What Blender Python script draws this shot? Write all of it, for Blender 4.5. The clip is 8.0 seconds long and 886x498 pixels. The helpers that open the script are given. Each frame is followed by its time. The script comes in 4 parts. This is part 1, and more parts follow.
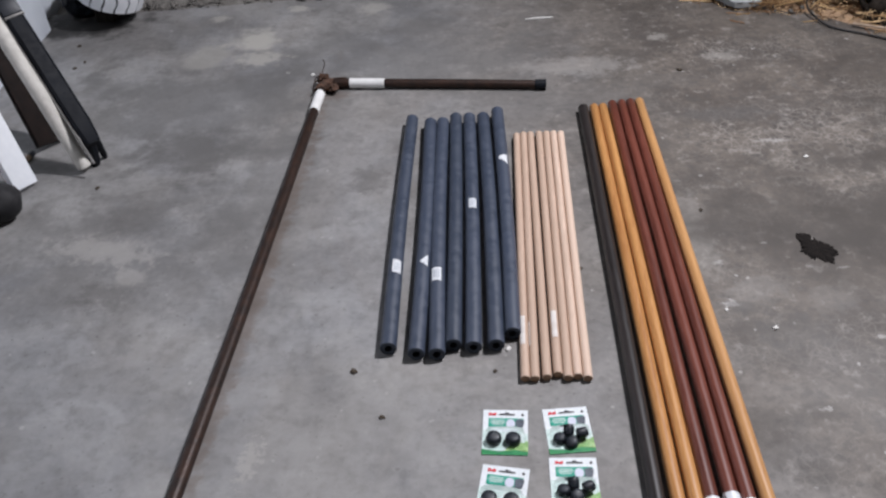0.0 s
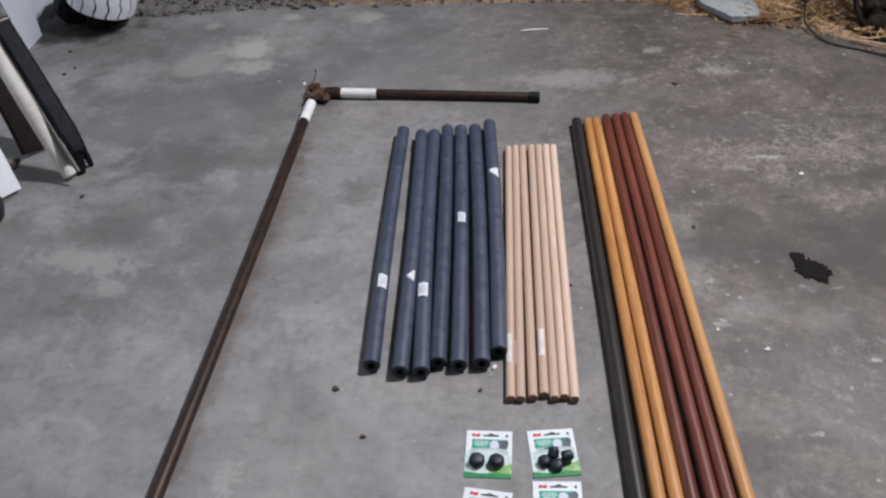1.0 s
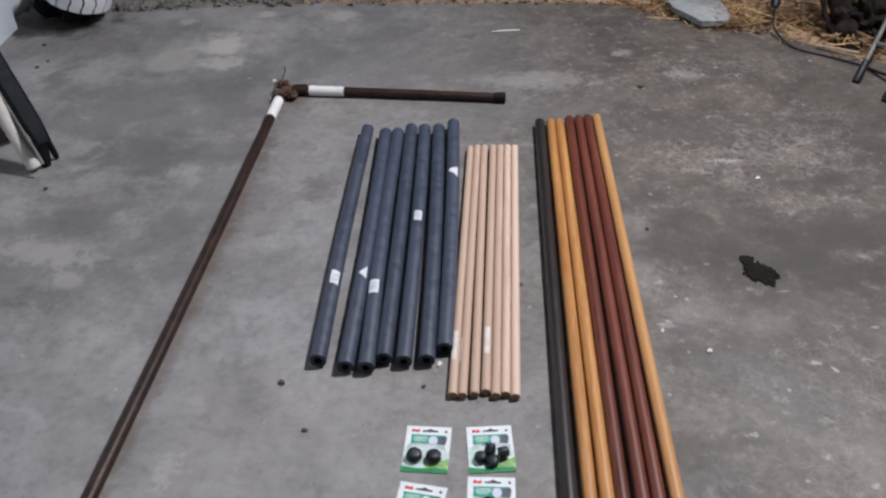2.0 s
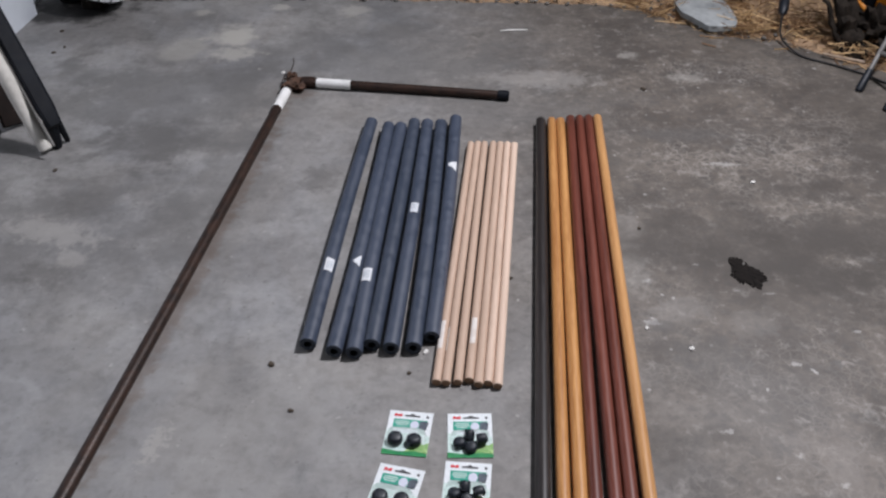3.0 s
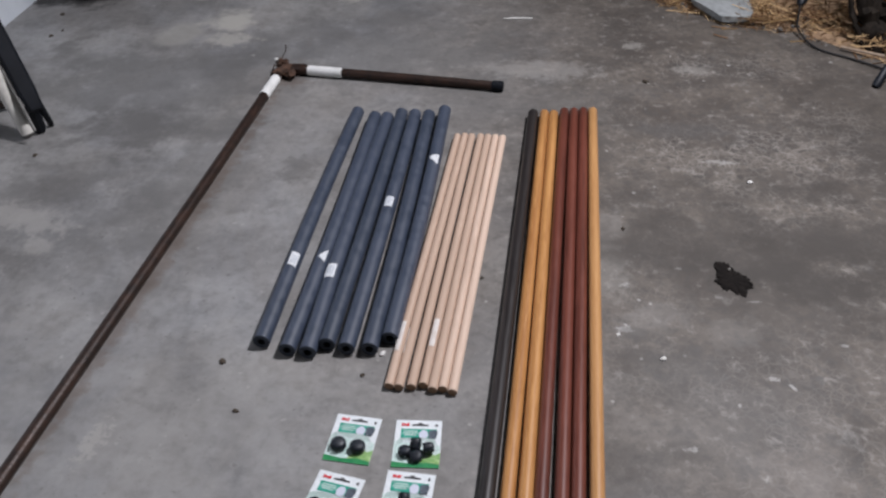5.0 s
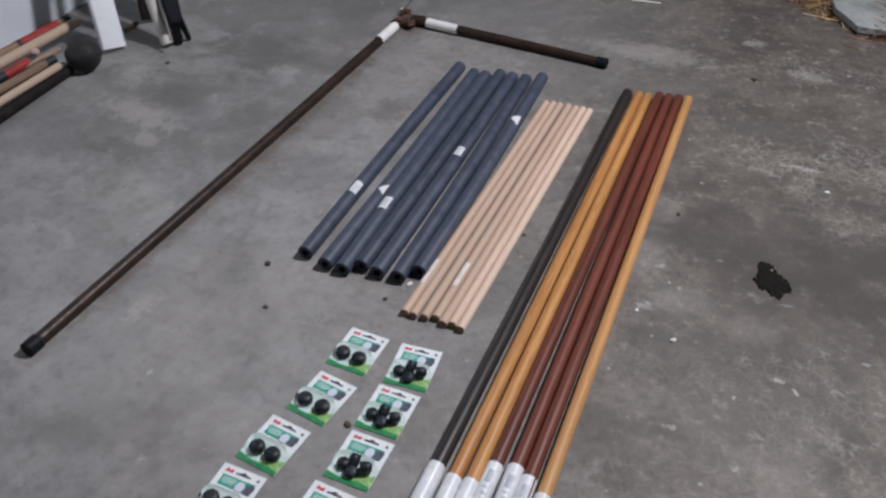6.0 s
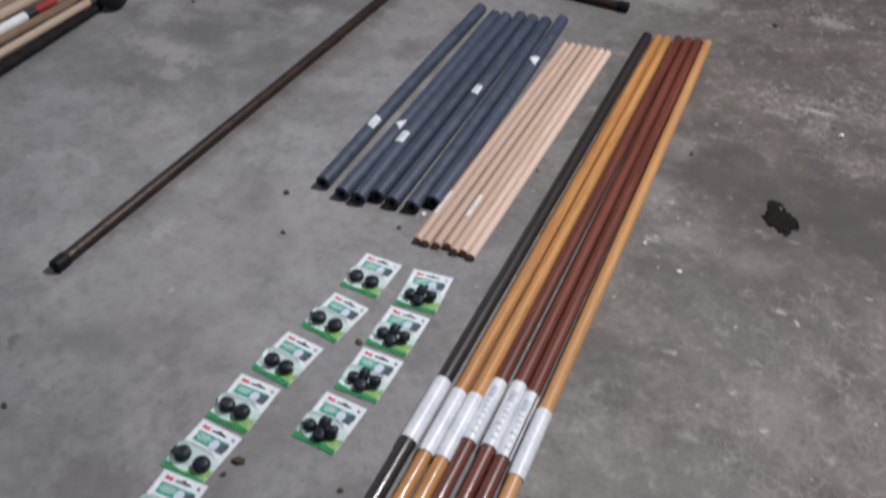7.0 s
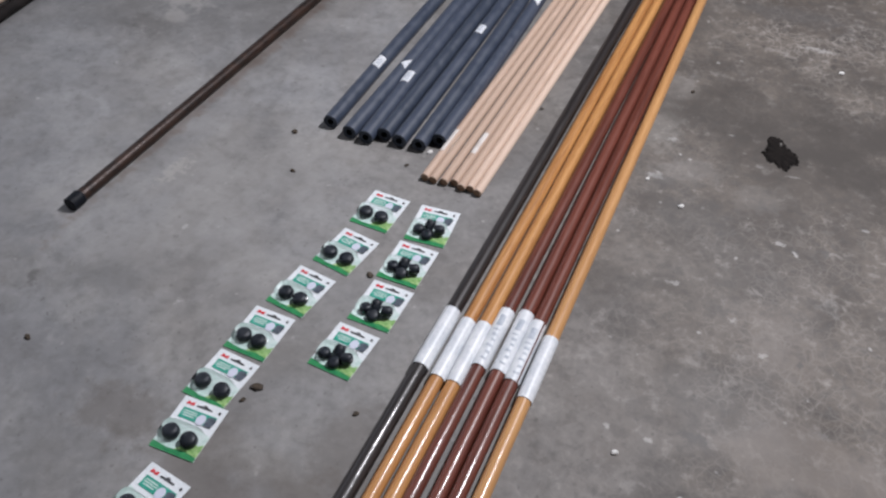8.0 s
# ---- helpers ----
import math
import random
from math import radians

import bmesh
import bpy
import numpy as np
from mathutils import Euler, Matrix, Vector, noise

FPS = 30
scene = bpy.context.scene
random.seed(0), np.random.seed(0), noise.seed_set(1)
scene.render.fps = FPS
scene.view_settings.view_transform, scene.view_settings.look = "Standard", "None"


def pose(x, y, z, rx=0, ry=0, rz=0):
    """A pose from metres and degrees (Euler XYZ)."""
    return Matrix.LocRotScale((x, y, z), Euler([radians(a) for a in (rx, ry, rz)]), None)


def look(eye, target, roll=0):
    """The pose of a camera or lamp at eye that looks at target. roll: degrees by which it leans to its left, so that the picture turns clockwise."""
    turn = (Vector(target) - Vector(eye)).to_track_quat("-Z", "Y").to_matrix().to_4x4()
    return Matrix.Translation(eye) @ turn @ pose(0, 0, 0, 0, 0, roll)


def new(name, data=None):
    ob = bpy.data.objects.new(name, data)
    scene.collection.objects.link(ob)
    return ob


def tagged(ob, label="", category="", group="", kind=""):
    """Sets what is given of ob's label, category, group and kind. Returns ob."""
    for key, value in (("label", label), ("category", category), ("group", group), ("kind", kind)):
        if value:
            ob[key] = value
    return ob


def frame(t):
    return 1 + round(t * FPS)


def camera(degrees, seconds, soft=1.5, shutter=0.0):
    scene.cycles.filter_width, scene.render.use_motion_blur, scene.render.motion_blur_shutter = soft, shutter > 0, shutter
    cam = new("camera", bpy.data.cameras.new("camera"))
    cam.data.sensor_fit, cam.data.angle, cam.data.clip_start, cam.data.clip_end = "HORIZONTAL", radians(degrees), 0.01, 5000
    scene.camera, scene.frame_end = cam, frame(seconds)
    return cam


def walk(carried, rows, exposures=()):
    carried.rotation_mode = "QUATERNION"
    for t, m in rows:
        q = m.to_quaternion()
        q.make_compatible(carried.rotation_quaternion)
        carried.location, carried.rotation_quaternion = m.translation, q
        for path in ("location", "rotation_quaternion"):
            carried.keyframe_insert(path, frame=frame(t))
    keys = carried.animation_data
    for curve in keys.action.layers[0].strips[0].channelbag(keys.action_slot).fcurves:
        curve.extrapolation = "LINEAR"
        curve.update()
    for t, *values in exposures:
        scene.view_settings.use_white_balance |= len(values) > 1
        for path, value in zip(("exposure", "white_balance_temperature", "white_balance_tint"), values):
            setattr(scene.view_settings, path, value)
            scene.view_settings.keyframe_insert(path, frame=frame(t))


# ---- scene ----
cam = camera(53.6, 8.0, soft=2.4, shutter=0.5)
PATH = [
    (0, (0.103, 0.06, 1.313), (0.007, 1.623, 0.069), -3.9),
    (0.5, (0.11, 0.079, 1.308), (0.014, 1.652, 0.077), -3.2),
    (1, (0.129, 0.099, 1.301), (0.035, 1.674, 0.071), -3.1),
    (1.2, (0.142, 0.102, 1.305), (0.051, 1.675, 0.073), -3.0),
    (1.5, (0.167, 0.1, 1.307), (0.083, 1.674, 0.076), -2.6),
    (2, (0.236, 0.084, 1.308), (0.145, 1.657, 0.077), -2.1),
    (2.2, (0.255, 0.068, 1.298), (0.161, 1.647, 0.075), -2.0),
    (3.3, (0.315, 0.042, 1.322), (0.161, 1.61, 0.09), -1.1),
    (3.5, (0.329, 0.057, 1.312), (0.155, 1.625, 0.083), -1.6),
    (4, (0.365, 0.116, 1.286), (0.172, 1.681, 0.056), -2.1),
    (5.3, (0.523, 0.138, 1.27), (0.235, 1.669, 0.016), -2.0),
    (5.4, (0.55, 0.131, 1.267), (0.201, 1.65, 0.012), -1.7),
    (5.5, (0.591, 0.122, 1.27), (0.176, 1.621, 0.013), -1.6),
    (5.7, (0.667, 0.106, 1.262), (0.17, 1.575, -0.001), -0.1),
    (6, (0.747, 0.081, 1.271), (0.166, 1.509, -0.003), -0.2),
    (6.2, (0.766, 0.058, 1.276), (0.16, 1.473, 0.0), -0.1),
    (6.5, (0.789, 0.038, 1.273), (0.164, 1.439, -0.009), 0.1),
    (6.8, (0.801, 0.019, 1.262), (0.174, 1.405, -0.034), -0.1),
    (7, (0.807, 0.015, 1.246), (0.191, 1.37, -0.089), -0.5),
    (7.2, (0.816, 0.01, 1.239), (0.216, 1.324, -0.145), -0.7),
    (7.5, (0.81, -0.014, 1.232), (0.233, 1.282, -0.177), -0.3),
    (7.6, (0.806, -0.023, 1.224), (0.232, 1.273, -0.186), -0.3),
    (8, (0.807, -0.045, 1.249), (0.229, 1.246, -0.165), -0.6),
]
walk(cam, [(t, look(eye, target, roll)) for t, eye, target, roll in PATH],
     exposures=[(0, 0.05), (1, 0.0), (2, -0.04), (4, -0.06), (5.5, -0.23), (6, -0.28), (6.5, -0.25), (7.0, -0.15), (7.5, -0.09), (8, -0.06)])

# ---- light ----
world = bpy.data.worlds.new("world")
scene.world = world
world.use_nodes = True
wn = world.node_tree
sky = wn.nodes.new("ShaderNodeTexSky")
sky.sky_type, sky.sun_disc = "NISHITA", False
sky.sun_elevation, sky.sun_rotation = radians(51), radians(76)
sky.dust_density, sky.ozone_density = 4.0, 0.3
haze = wn.nodes.new("ShaderNodeHueSaturation")
haze.inputs["Saturation"].default_value = 0.3
wn.links.new(sky.outputs["Color"], haze.inputs["Color"])
wn.links.new(haze.outputs["Color"], wn.nodes["Background"].inputs["Color"])
wn.nodes["Background"].inputs["Strength"].default_value = 0.010


# a work floodlight hung high on the east side, the main light at dusk
flood = bpy.data.lights.new("floodlight", "SPOT")
flood.energy, flood.color, flood.shadow_soft_size = 612, (0.965, 0.955, 1.025), 0.16
flood.spot_size, flood.spot_blend = radians(128), 1.0
new("floodlight", flood).matrix_world = look((1.62, 2.30, 3.05), (-0.25, 0.95, 0))
scene.view_settings.exposure = 0.0


# ---- materials ----
def material(name, colour=(0.5, 0.5, 0.5), rough=0.5, metal=0.0, coat=0.0):
    m = bpy.data.materials.new(name)
    m.use_nodes = True
    b = m.node_tree.nodes["Principled BSDF"]
    b.inputs["Base Color"].default_value = (*colour, 1)
    b.inputs["Roughness"].default_value = rough
    b.inputs["Metallic"].default_value = metal
    b.inputs["Coat Weight"].default_value = coat
    b.inputs["Coat Roughness"].default_value = 0.20
    return m


class Nodes:
    """Short forms for building a material's nodes."""

    def __init__(self, m):
        self.tree = m.node_tree
        self.bsdf = self.tree.nodes["Principled BSDF"]
        self.coords = self.tree.nodes.new("ShaderNodeTexCoord")
        same = self.tree.nodes.new("ShaderNodeVectorMath")
        same.operation = "MULTIPLY"
        same.inputs[1].default_value = (1, 1, 1)
        self.tree.links.new(self.coords.outputs["Object"], same.inputs[0])
        self.place = same.outputs["Vector"]

    def put(self, socket, value):
        if isinstance(value, bpy.types.NodeSocket):
            self.tree.links.new(value, socket)
        elif isinstance(value, tuple) and len(value) == 3 and socket.type == "RGBA":
            socket.default_value = (*value, 1)
        else:
            socket.default_value = value

    def scaled(self, sx=1, sy=1, sz=1, vector=None):
        n = self.tree.nodes.new("ShaderNodeMapping")
        self.put(n.inputs["Vector"], vector or self.coords.outputs["Object"])
        n.inputs["Scale"].default_value = (sx, sy, sz)
        return n.outputs["Vector"]

    def noise(self, scale, detail=4, rough=0.55, vector=None, distort=0.0):
        n = self.tree.nodes.new("ShaderNodeTexNoise")
        self.put(n.inputs["Vector"], vector or self.coords.outputs["Object"])
        n.inputs["Scale"].default_value = scale
        n.inputs["Detail"].default_value = detail
        n.inputs["Roughness"].default_value = rough
        n.inputs["Distortion"].default_value = distort
        return n.outputs["Fac"]

    def cracks(self, scale, vector=None):
        n = self.tree.nodes.new("ShaderNodeTexVoronoi")
        n.feature = "DISTANCE_TO_EDGE"
        self.put(n.inputs["Vector"], vector or self.coords.outputs["Object"])
        n.inputs["Scale"].default_value = scale
        return n.outputs["Distance"]

    def math(self, op, a, b=0.0, clamp=False):
        n = self.tree.nodes.new("ShaderNodeMath")
        n.operation, n.use_clamp = op, clamp
        self.put(n.inputs[0], a)
        self.put(n.inputs[1], b)
        return n.outputs["Value"]

    def span(self, value, lo, hi, to_lo=0.0, to_hi=1.0):
        n = self.tree.nodes.new("ShaderNodeMapRange")
        n.interpolation_type = "SMOOTHSTEP"
        self.put(n.inputs["Value"], value)
        for key, v in (("From Min", lo), ("From Max", hi), ("To Min", to_lo), ("To Max", to_hi)):
            n.inputs[key].default_value = v
        return n.outputs["Result"]

    def mix(self, fac, a, b, blend="MIX"):
        n = self.tree.nodes.new("ShaderNodeMix")
        n.data_type, n.blend_type = "RGBA", blend
        self.put(n.inputs["Factor"], fac)
        self.put(n.inputs["A"], a)
        self.put(n.inputs["B"], b)
        return n.outputs["Result"]

    def around(self, x, y, rx, ry, turn=0.0):
        """How far from a place, in half sizes of an oval that is turned by so many degrees."""
        c, d = math.cos(radians(turn)), math.sin(radians(turn))
        total = None
        for across in ((c / rx, d / rx, 0.0), (-d / ry, c / ry, 0.0)):
            dot = self.tree.nodes.new("ShaderNodeVectorMath")
            dot.operation = "DOT_PRODUCT"
            self.put(dot.inputs[0], self.place)
            dot.inputs[1].default_value = across
            u = self.math("SUBTRACT", dot.outputs["Value"], across[0] * x + across[1] * y)
            square = self.math("MULTIPLY", u, u)
            total = self.math("ADD", total, square) if total else square
        return self.math("SQRT", total)

    def random(self):
        return self.tree.nodes.new("ShaderNodeObjectInfo").outputs["Random"]

    def island(self):
        return self.tree.nodes.new("ShaderNodeNewGeometry").outputs["Random Per Island"]

    def bump(self, height, strength=0.3, distance=0.002):
        n = self.tree.nodes.new("ShaderNodeBump")
        n.inputs["Strength"].default_value = strength
        n.inputs["Distance"].default_value = distance
        self.put(n.inputs["Height"], height)
        self.tree.links.new(n.outputs["Normal"], self.bsdf.inputs["Normal"])

    def colour(self, value):
        self.put(self.bsdf.inputs["Base Color"], value)

    def rough(self, value):
        self.put(self.bsdf.inputs["Roughness"], value)


def mottled(name, dark, light, scale, rough=0.6, metal=0.0, coat=0.0, stretch=(1, 1, 1), relief=0.2, fine=6.0, vary=0.0):
    """A surface with variation at two scales between two colours."""
    m = material(name, light, rough, metal, coat)
    n = Nodes(m)
    v = n.scaled(*stretch)
    big, small = n.noise(scale, 5, 0.6, v), n.noise(scale * fine, 4, 0.65, v)
    both = n.math("ADD", n.math("MULTIPLY", big, 0.6), n.math("MULTIPLY", small, 0.4))
    if vary:
        both = n.math("ADD", both, n.math("MULTIPLY", n.math("SUBTRACT", n.random(), 0.5), vary))
    n.colour(n.mix(n.span(both, 0.32, 0.68), dark, light))
    n.rough(n.span(small, 0.3, 0.7, max(rough - 0.1, 0.05), min(rough + 0.12, 1.0)))
    if relief:
        n.bump(small, relief, 0.001)
    return m


def film_material(name, dark, light):
    """Printed wood-look film, shrunk tight on a handle: long grain, a smooth thin coat with faint wrinkles."""
    m = material(name, light, 0.46, 0.0, 0.34)
    n = Nodes(m)
    v = n.scaled(6, 0.22, 6)
    big, small = n.noise(14.0, 5, 0.6, v), n.noise(95.0, 4, 0.65, v)
    streak = n.math("ADD", n.math("MULTIPLY", big, 0.55), n.math("MULTIPLY", small, 0.45))
    streak = n.math("ADD", streak, n.math("MULTIPLY", n.math("SUBTRACT", n.random(), 0.5), 0.16))
    n.colour(n.mix(n.span(streak, 0.32, 0.68), dark, light))
    n.rough(n.span(small, 0.3, 0.7, 0.36, 0.52))
    n.bsdf.inputs["Coat Roughness"].default_value = 0.145
    n.bsdf.inputs["Specular IOR Level"].default_value = 0.42
    wrinkle = n.tree.nodes.new("ShaderNodeBump")
    wrinkle.inputs["Strength"].default_value = 0.55
    wrinkle.inputs["Distance"].default_value = 0.0012
    n.put(wrinkle.inputs["Height"], n.noise(38.0, 4, 0.6, n.scaled(1.6, 0.5, 1.6), distort=0.4))
    n.tree.links.new(wrinkle.outputs["Normal"], n.bsdf.inputs["Coat Normal"])
    return m


def straw_material():
    m = material("straw", (0.4, 0.28, 0.13), 0.75)
    n = Nodes(m)
    tone = n.math("ADD", n.math("MULTIPLY", n.island(), 0.75), n.math("MULTIPLY", n.noise(7.0, 4), 0.5))
    n.colour(n.mix(n.span(tone, 0.42, 1.12), (0.17, 0.085, 0.036), (0.86, 0.60, 0.31)))
    return m


def concrete_material():
    m = material("concrete", (0.24, 0.235, 0.23), 0.8)
    n = Nodes(m)
    wide = n.noise(0.9, 3, 0.5, distort=0.3)
    cloud = n.noise(2.7, 5, 0.60, distort=0.1)
    patch = n.noise(10.0, 5, 0.62)
    grain = n.noise(48.0, 6, 0.75)
    fine = n.noise(320.0, 3, 0.6)
    tone = n.math("ADD", n.math("MULTIPLY", wide, 0.32), n.math("ADD", n.math("MULTIPLY", cloud, 0.48), n.math("MULTIPLY", patch, 0.20)))
    sep = n.tree.nodes.new("ShaderNodeSeparateXYZ")
    n.put(sep.inputs[0], n.place)
    hue = n.math("ADD", n.math("MULTIPLY", n.span(n.noise(1.7, 5, 0.6, distort=0.8), 0.42, 0.60), 0.5), n.math("MULTIPLY", n.span(sep.outputs["X"], -0.3, 0.8), 0.7), clamp=True)
    base = n.mix(n.span(tone, 0.40, 0.60), n.mix(hue, (0.180, 0.180, 0.184), (0.190, 0.180, 0.168)), n.mix(hue, (0.300, 0.300, 0.303), (0.315, 0.304, 0.288)))
    warm = n.span(n.noise(1.1, 6, 0.62, n.scaled(1.0, 0.8, 1.0), distort=0.6), 0.47, 0.60)
    base = n.mix(n.math("MULTIPLY", warm, 0.45), base, (0.185, 0.168, 0.152))
    # sharper-edged old spills and worn skin
    spill = n.span(n.noise(2.1, 6, 0.60, distort=0.3), 0.525, 0.565)
    base = n.mix(n.math("MULTIPLY", spill, 0.26), base, (0.125, 0.120, 0.117))
    skin = n.span(n.noise(3.6, 6, 0.62, distort=0.15), 0.555, 0.60)
    base = n.mix(n.math("MULTIPLY", skin, 0.22), base, (0.345, 0.338, 0.330))
    # browner, rougher ground towards the earth eastward, painted darker to offset the near lamp
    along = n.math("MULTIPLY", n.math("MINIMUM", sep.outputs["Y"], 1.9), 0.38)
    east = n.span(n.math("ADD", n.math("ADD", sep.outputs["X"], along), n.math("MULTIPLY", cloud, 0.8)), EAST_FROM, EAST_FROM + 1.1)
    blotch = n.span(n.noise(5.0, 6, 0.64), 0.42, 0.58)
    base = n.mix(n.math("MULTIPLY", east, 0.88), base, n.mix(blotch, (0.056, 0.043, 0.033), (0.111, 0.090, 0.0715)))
    # small mottling, stronger on the rough side
    speckle = n.noise(24.0, 5, 0.70, distort=0.2)
    much = n.math("ADD", n.math("MULTIPLY", east, 0.50), 0.30)
    base = n.mix(n.math("MULTIPLY", n.span(speckle, 0.50, 0.36), much), base, n.mix(0.55, base, (0.06, 0.055, 0.05)))
    base = n.mix(n.math("MULTIPLY", n.span(speckle, 0.54, 0.68), much), base, n.mix(0.35, base, (0.42, 0.40, 0.375)))
    dirt = n.span(n.noise(15.0, 6, 0.68, distort=0.3), 0.52, 0.60)
    base = n.mix(n.math("MULTIPLY", dirt, n.math("ADD", n.math("MULTIPLY", east, 0.24), 0.08)), base, (0.082, 0.068, 0.058))
    # crazed skin of old cement: pale joints, darker hollows in some of the cells
    warp = n.tree.nodes.new("ShaderNodeVectorMath")
    warp.operation = "ADD"
    n.put(warp.inputs[0], n.place)
    jitter = n.tree.nodes.new("ShaderNodeTexNoise")
    n.put(jitter.inputs["Vector"], n.coords.outputs["Object"])
    jitter.inputs["Scale"].default_value = 30.0
    jitter.inputs["Detail"].default_value = 2.0
    shift = n.tree.nodes.new("ShaderNodeVectorMath")
    shift.operation = "MULTIPLY"
    n.put(shift.inputs[0], jitter.outputs["Color"])
    shift.inputs[1].default_value = (0.022, 0.022, 0.0)
    n.put(warp.inputs[1], shift.outputs["Vector"])
    cell, small_cell = n.cracks(46.0, warp.outputs[0]), n.cracks(96.0, warp.outputs[0])
    joints = n.math("MAXIMUM", n.span(cell, 0.0, 0.11, 1.0, 0.0), n.span(small_cell, 0.0, 0.13, 0.55, 0.0))
    net = n.math("MULTIPLY", joints, n.span(n.noise(16.0, 5, 0.65), 0.36, 0.56))
    kind = n.tree.nodes.new("ShaderNodeTexVoronoi")
    n.put(kind.inputs["Vector"], warp.outputs[0])
    kind.inputs["Scale"].default_value = 46.0
    draw = n.tree.nodes.new("ShaderNodeSeparateColor")
    n.put(draw.inputs[0], kind.outputs["Color"])
    hollow = n.math("MULTIPLY", n.span(cell, 0.10, 0.34), n.span(draw.outputs[0], 0.45, 0.95))
    where = n.math("MULTIPLY", n.span(n.noise(3.4, 5, 0.6), 0.40, 0.58), n.math("ADD", n.math("MULTIPLY", east, 0.55), 0.05))
    ragged = n.math("MULTIPLY", n.math("SUBTRACT", n.noise(7.0, 6, 0.7), 0.5), 3.5)
    for x, y, rx, ry, strength in CRAZED:
        d = n.around(x, y, rx, ry)
        where = n.math("MAXIMUM", where, n.span(n.math("ADD", d, ragged), 0.4, 1.2, strength, 0.0))
    base = n.mix(n.math("MULTIPLY", hollow, n.math("MULTIPLY", where, 0.75)), base, n.mix(0.62, base, (0.03, 0.027, 0.025)))
    base = n.mix(n.math("MULTIPLY", net, n.math("MULTIPLY", where, 0.62)), base, n.mix(0.40, base, (0.42, 0.39, 0.355)))
    # scuffs and lime blooms
    bloom = n.span(n.noise(5.5, 7, 0.7, distort=0.2), 0.60, 0.72)
    base = n.mix(n.math("MULTIPLY", bloom, 0.30), base, (0.40, 0.39, 0.375))
    chips = n.span(n.noise(38.0, 2, 0.5), 0.735, 0.77)
    base = n.mix(n.math("MULTIPLY", chips, 0.30), base, (0.50, 0.49, 0.47))
    pits = n.span(n.noise(52.0, 3, 0.6, n.scaled(1, 1, 1)), 0.27, 0.33, 1.0, 0.0)
    base = n.mix(n.math("MULTIPLY", pits, 0.5), base, (0.08, 0.076, 0.072))
    coarse = n.math("ADD", n.math("MULTIPLY", east, 0.65), n.math("MULTIPLY", n.span(n.noise(1.3, 4, 0.6), 0.45, 0.60), 0.35), clamp=True)
    base = n.mix(n.math("MULTIPLY", n.span(grain, 0.36, 0.62, 0.44, 0.0), n.math("ADD", n.math("MULTIPLY", coarse, 0.62), 0.38)), base, n.mix(0.62, base, (0.07, 0.068, 0.066)))
    base = n.mix(n.math("MULTIPLY", n.span(grain, 0.60, 0.74, 0.0, 0.26), n.math("ADD", n.math("MULTIPLY", coarse, 0.62), 0.38)), base, (0.40, 0.39, 0.38))
    # flecks of lime and dark pits, each a dot of its own
    for scale, size, share, tint in ((16.0, 0.11, 0.93, (0.48, 0.47, 0.45)), (34.0, 0.16, 0.93, (0.40, 0.39, 0.37)), (21.0, 0.10, 0.84, (0.06, 0.055, 0.05)), (60.0, 0.20, 0.76, (0.085, 0.08, 0.075))):
        dots = n.tree.nodes.new("ShaderNodeTexVoronoi")
        n.put(dots.inputs["Vector"], warp.outputs[0])
        dots.inputs["Scale"].default_value = scale
        tone_of = n.tree.nodes.new("ShaderNodeSeparateColor")
        n.put(tone_of.inputs[0], dots.outputs["Color"])
        spot = n.math("MULTIPLY", n.span(dots.outputs["Distance"], size * 0.6, size, 1.0, 0.0), n.math("GREATER_THAN", tone_of.outputs[0], share))
        base = n.mix(n.math("MULTIPLY", spot, n.math("ADD", n.math("MULTIPLY", east, 0.30), 0.36)), base, tint)
    # stains, each with its own place and shape, and the tyre's painted shade
    wide_edge = n.math("MULTIPLY", n.math("SUBTRACT", n.noise(6.5, 6, 0.66), 0.5), 3.6)
    mid_edge = n.math("MULTIPLY", n.math("SUBTRACT", n.noise(26.0, 7, 0.72), 0.5), 3.2)
    small_edge = n.math("MULTIPLY", n.math("SUBTRACT", n.noise(75.0, 5, 0.7), 0.5), 5.0)
    for x, y, rx, ry, turn, strength, tint in STAINS_AND_SHADE:
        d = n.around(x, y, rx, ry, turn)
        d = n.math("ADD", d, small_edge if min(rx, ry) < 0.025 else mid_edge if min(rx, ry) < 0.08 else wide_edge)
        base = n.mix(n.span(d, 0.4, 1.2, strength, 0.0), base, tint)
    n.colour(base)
    n.rough(n.span(cloud, 0.3, 0.7, 0.56, 0.78))
    n.bump(n.math("ADD", n.math("MULTIPLY", grain, 0.7), n.math("ADD", n.math("MULTIPLY", fine, 0.25), n.math("MULTIPLY", pits, -0.5))), 0.26, 0.0025)
    return m


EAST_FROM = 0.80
# patches of crazed skin: x, y, half sizes, strength
CRAZED = [
    (0.86, 2.16, 0.20, 0.14, 1.5), (1.10, 2.22, 0.24, 0.16, 1.5), (1.24, 2.36, 0.16, 0.18, 1.4), (0.86, 2.66, 0.14, 0.12, 1.4),
    (1.06, 2.70, 0.18, 0.12, 1.1), (1.05, 1.95, 0.26, 0.10, 1.2), (1.16, 1.72, 0.18, 0.16, 1.2), (-0.53, 1.92, 0.16, 0.20, 0.45), (-0.55, 2.20, 0.16, 0.16, 0.35), (1.05, 1.35, 0.22, 0.20, 0.65),
    (1.00, 1.05, 0.30, 0.20, 0.75), (0.72, 1.02, 0.16, 0.14, 0.5), (1.25, 0.95, 0.25, 0.25, 0.7), (0.86, 0.70, 0.22, 0.15, 0.5),
]
DARK, PALE = (0.085, 0.080, 0.076), (0.36, 0.345, 0.325)
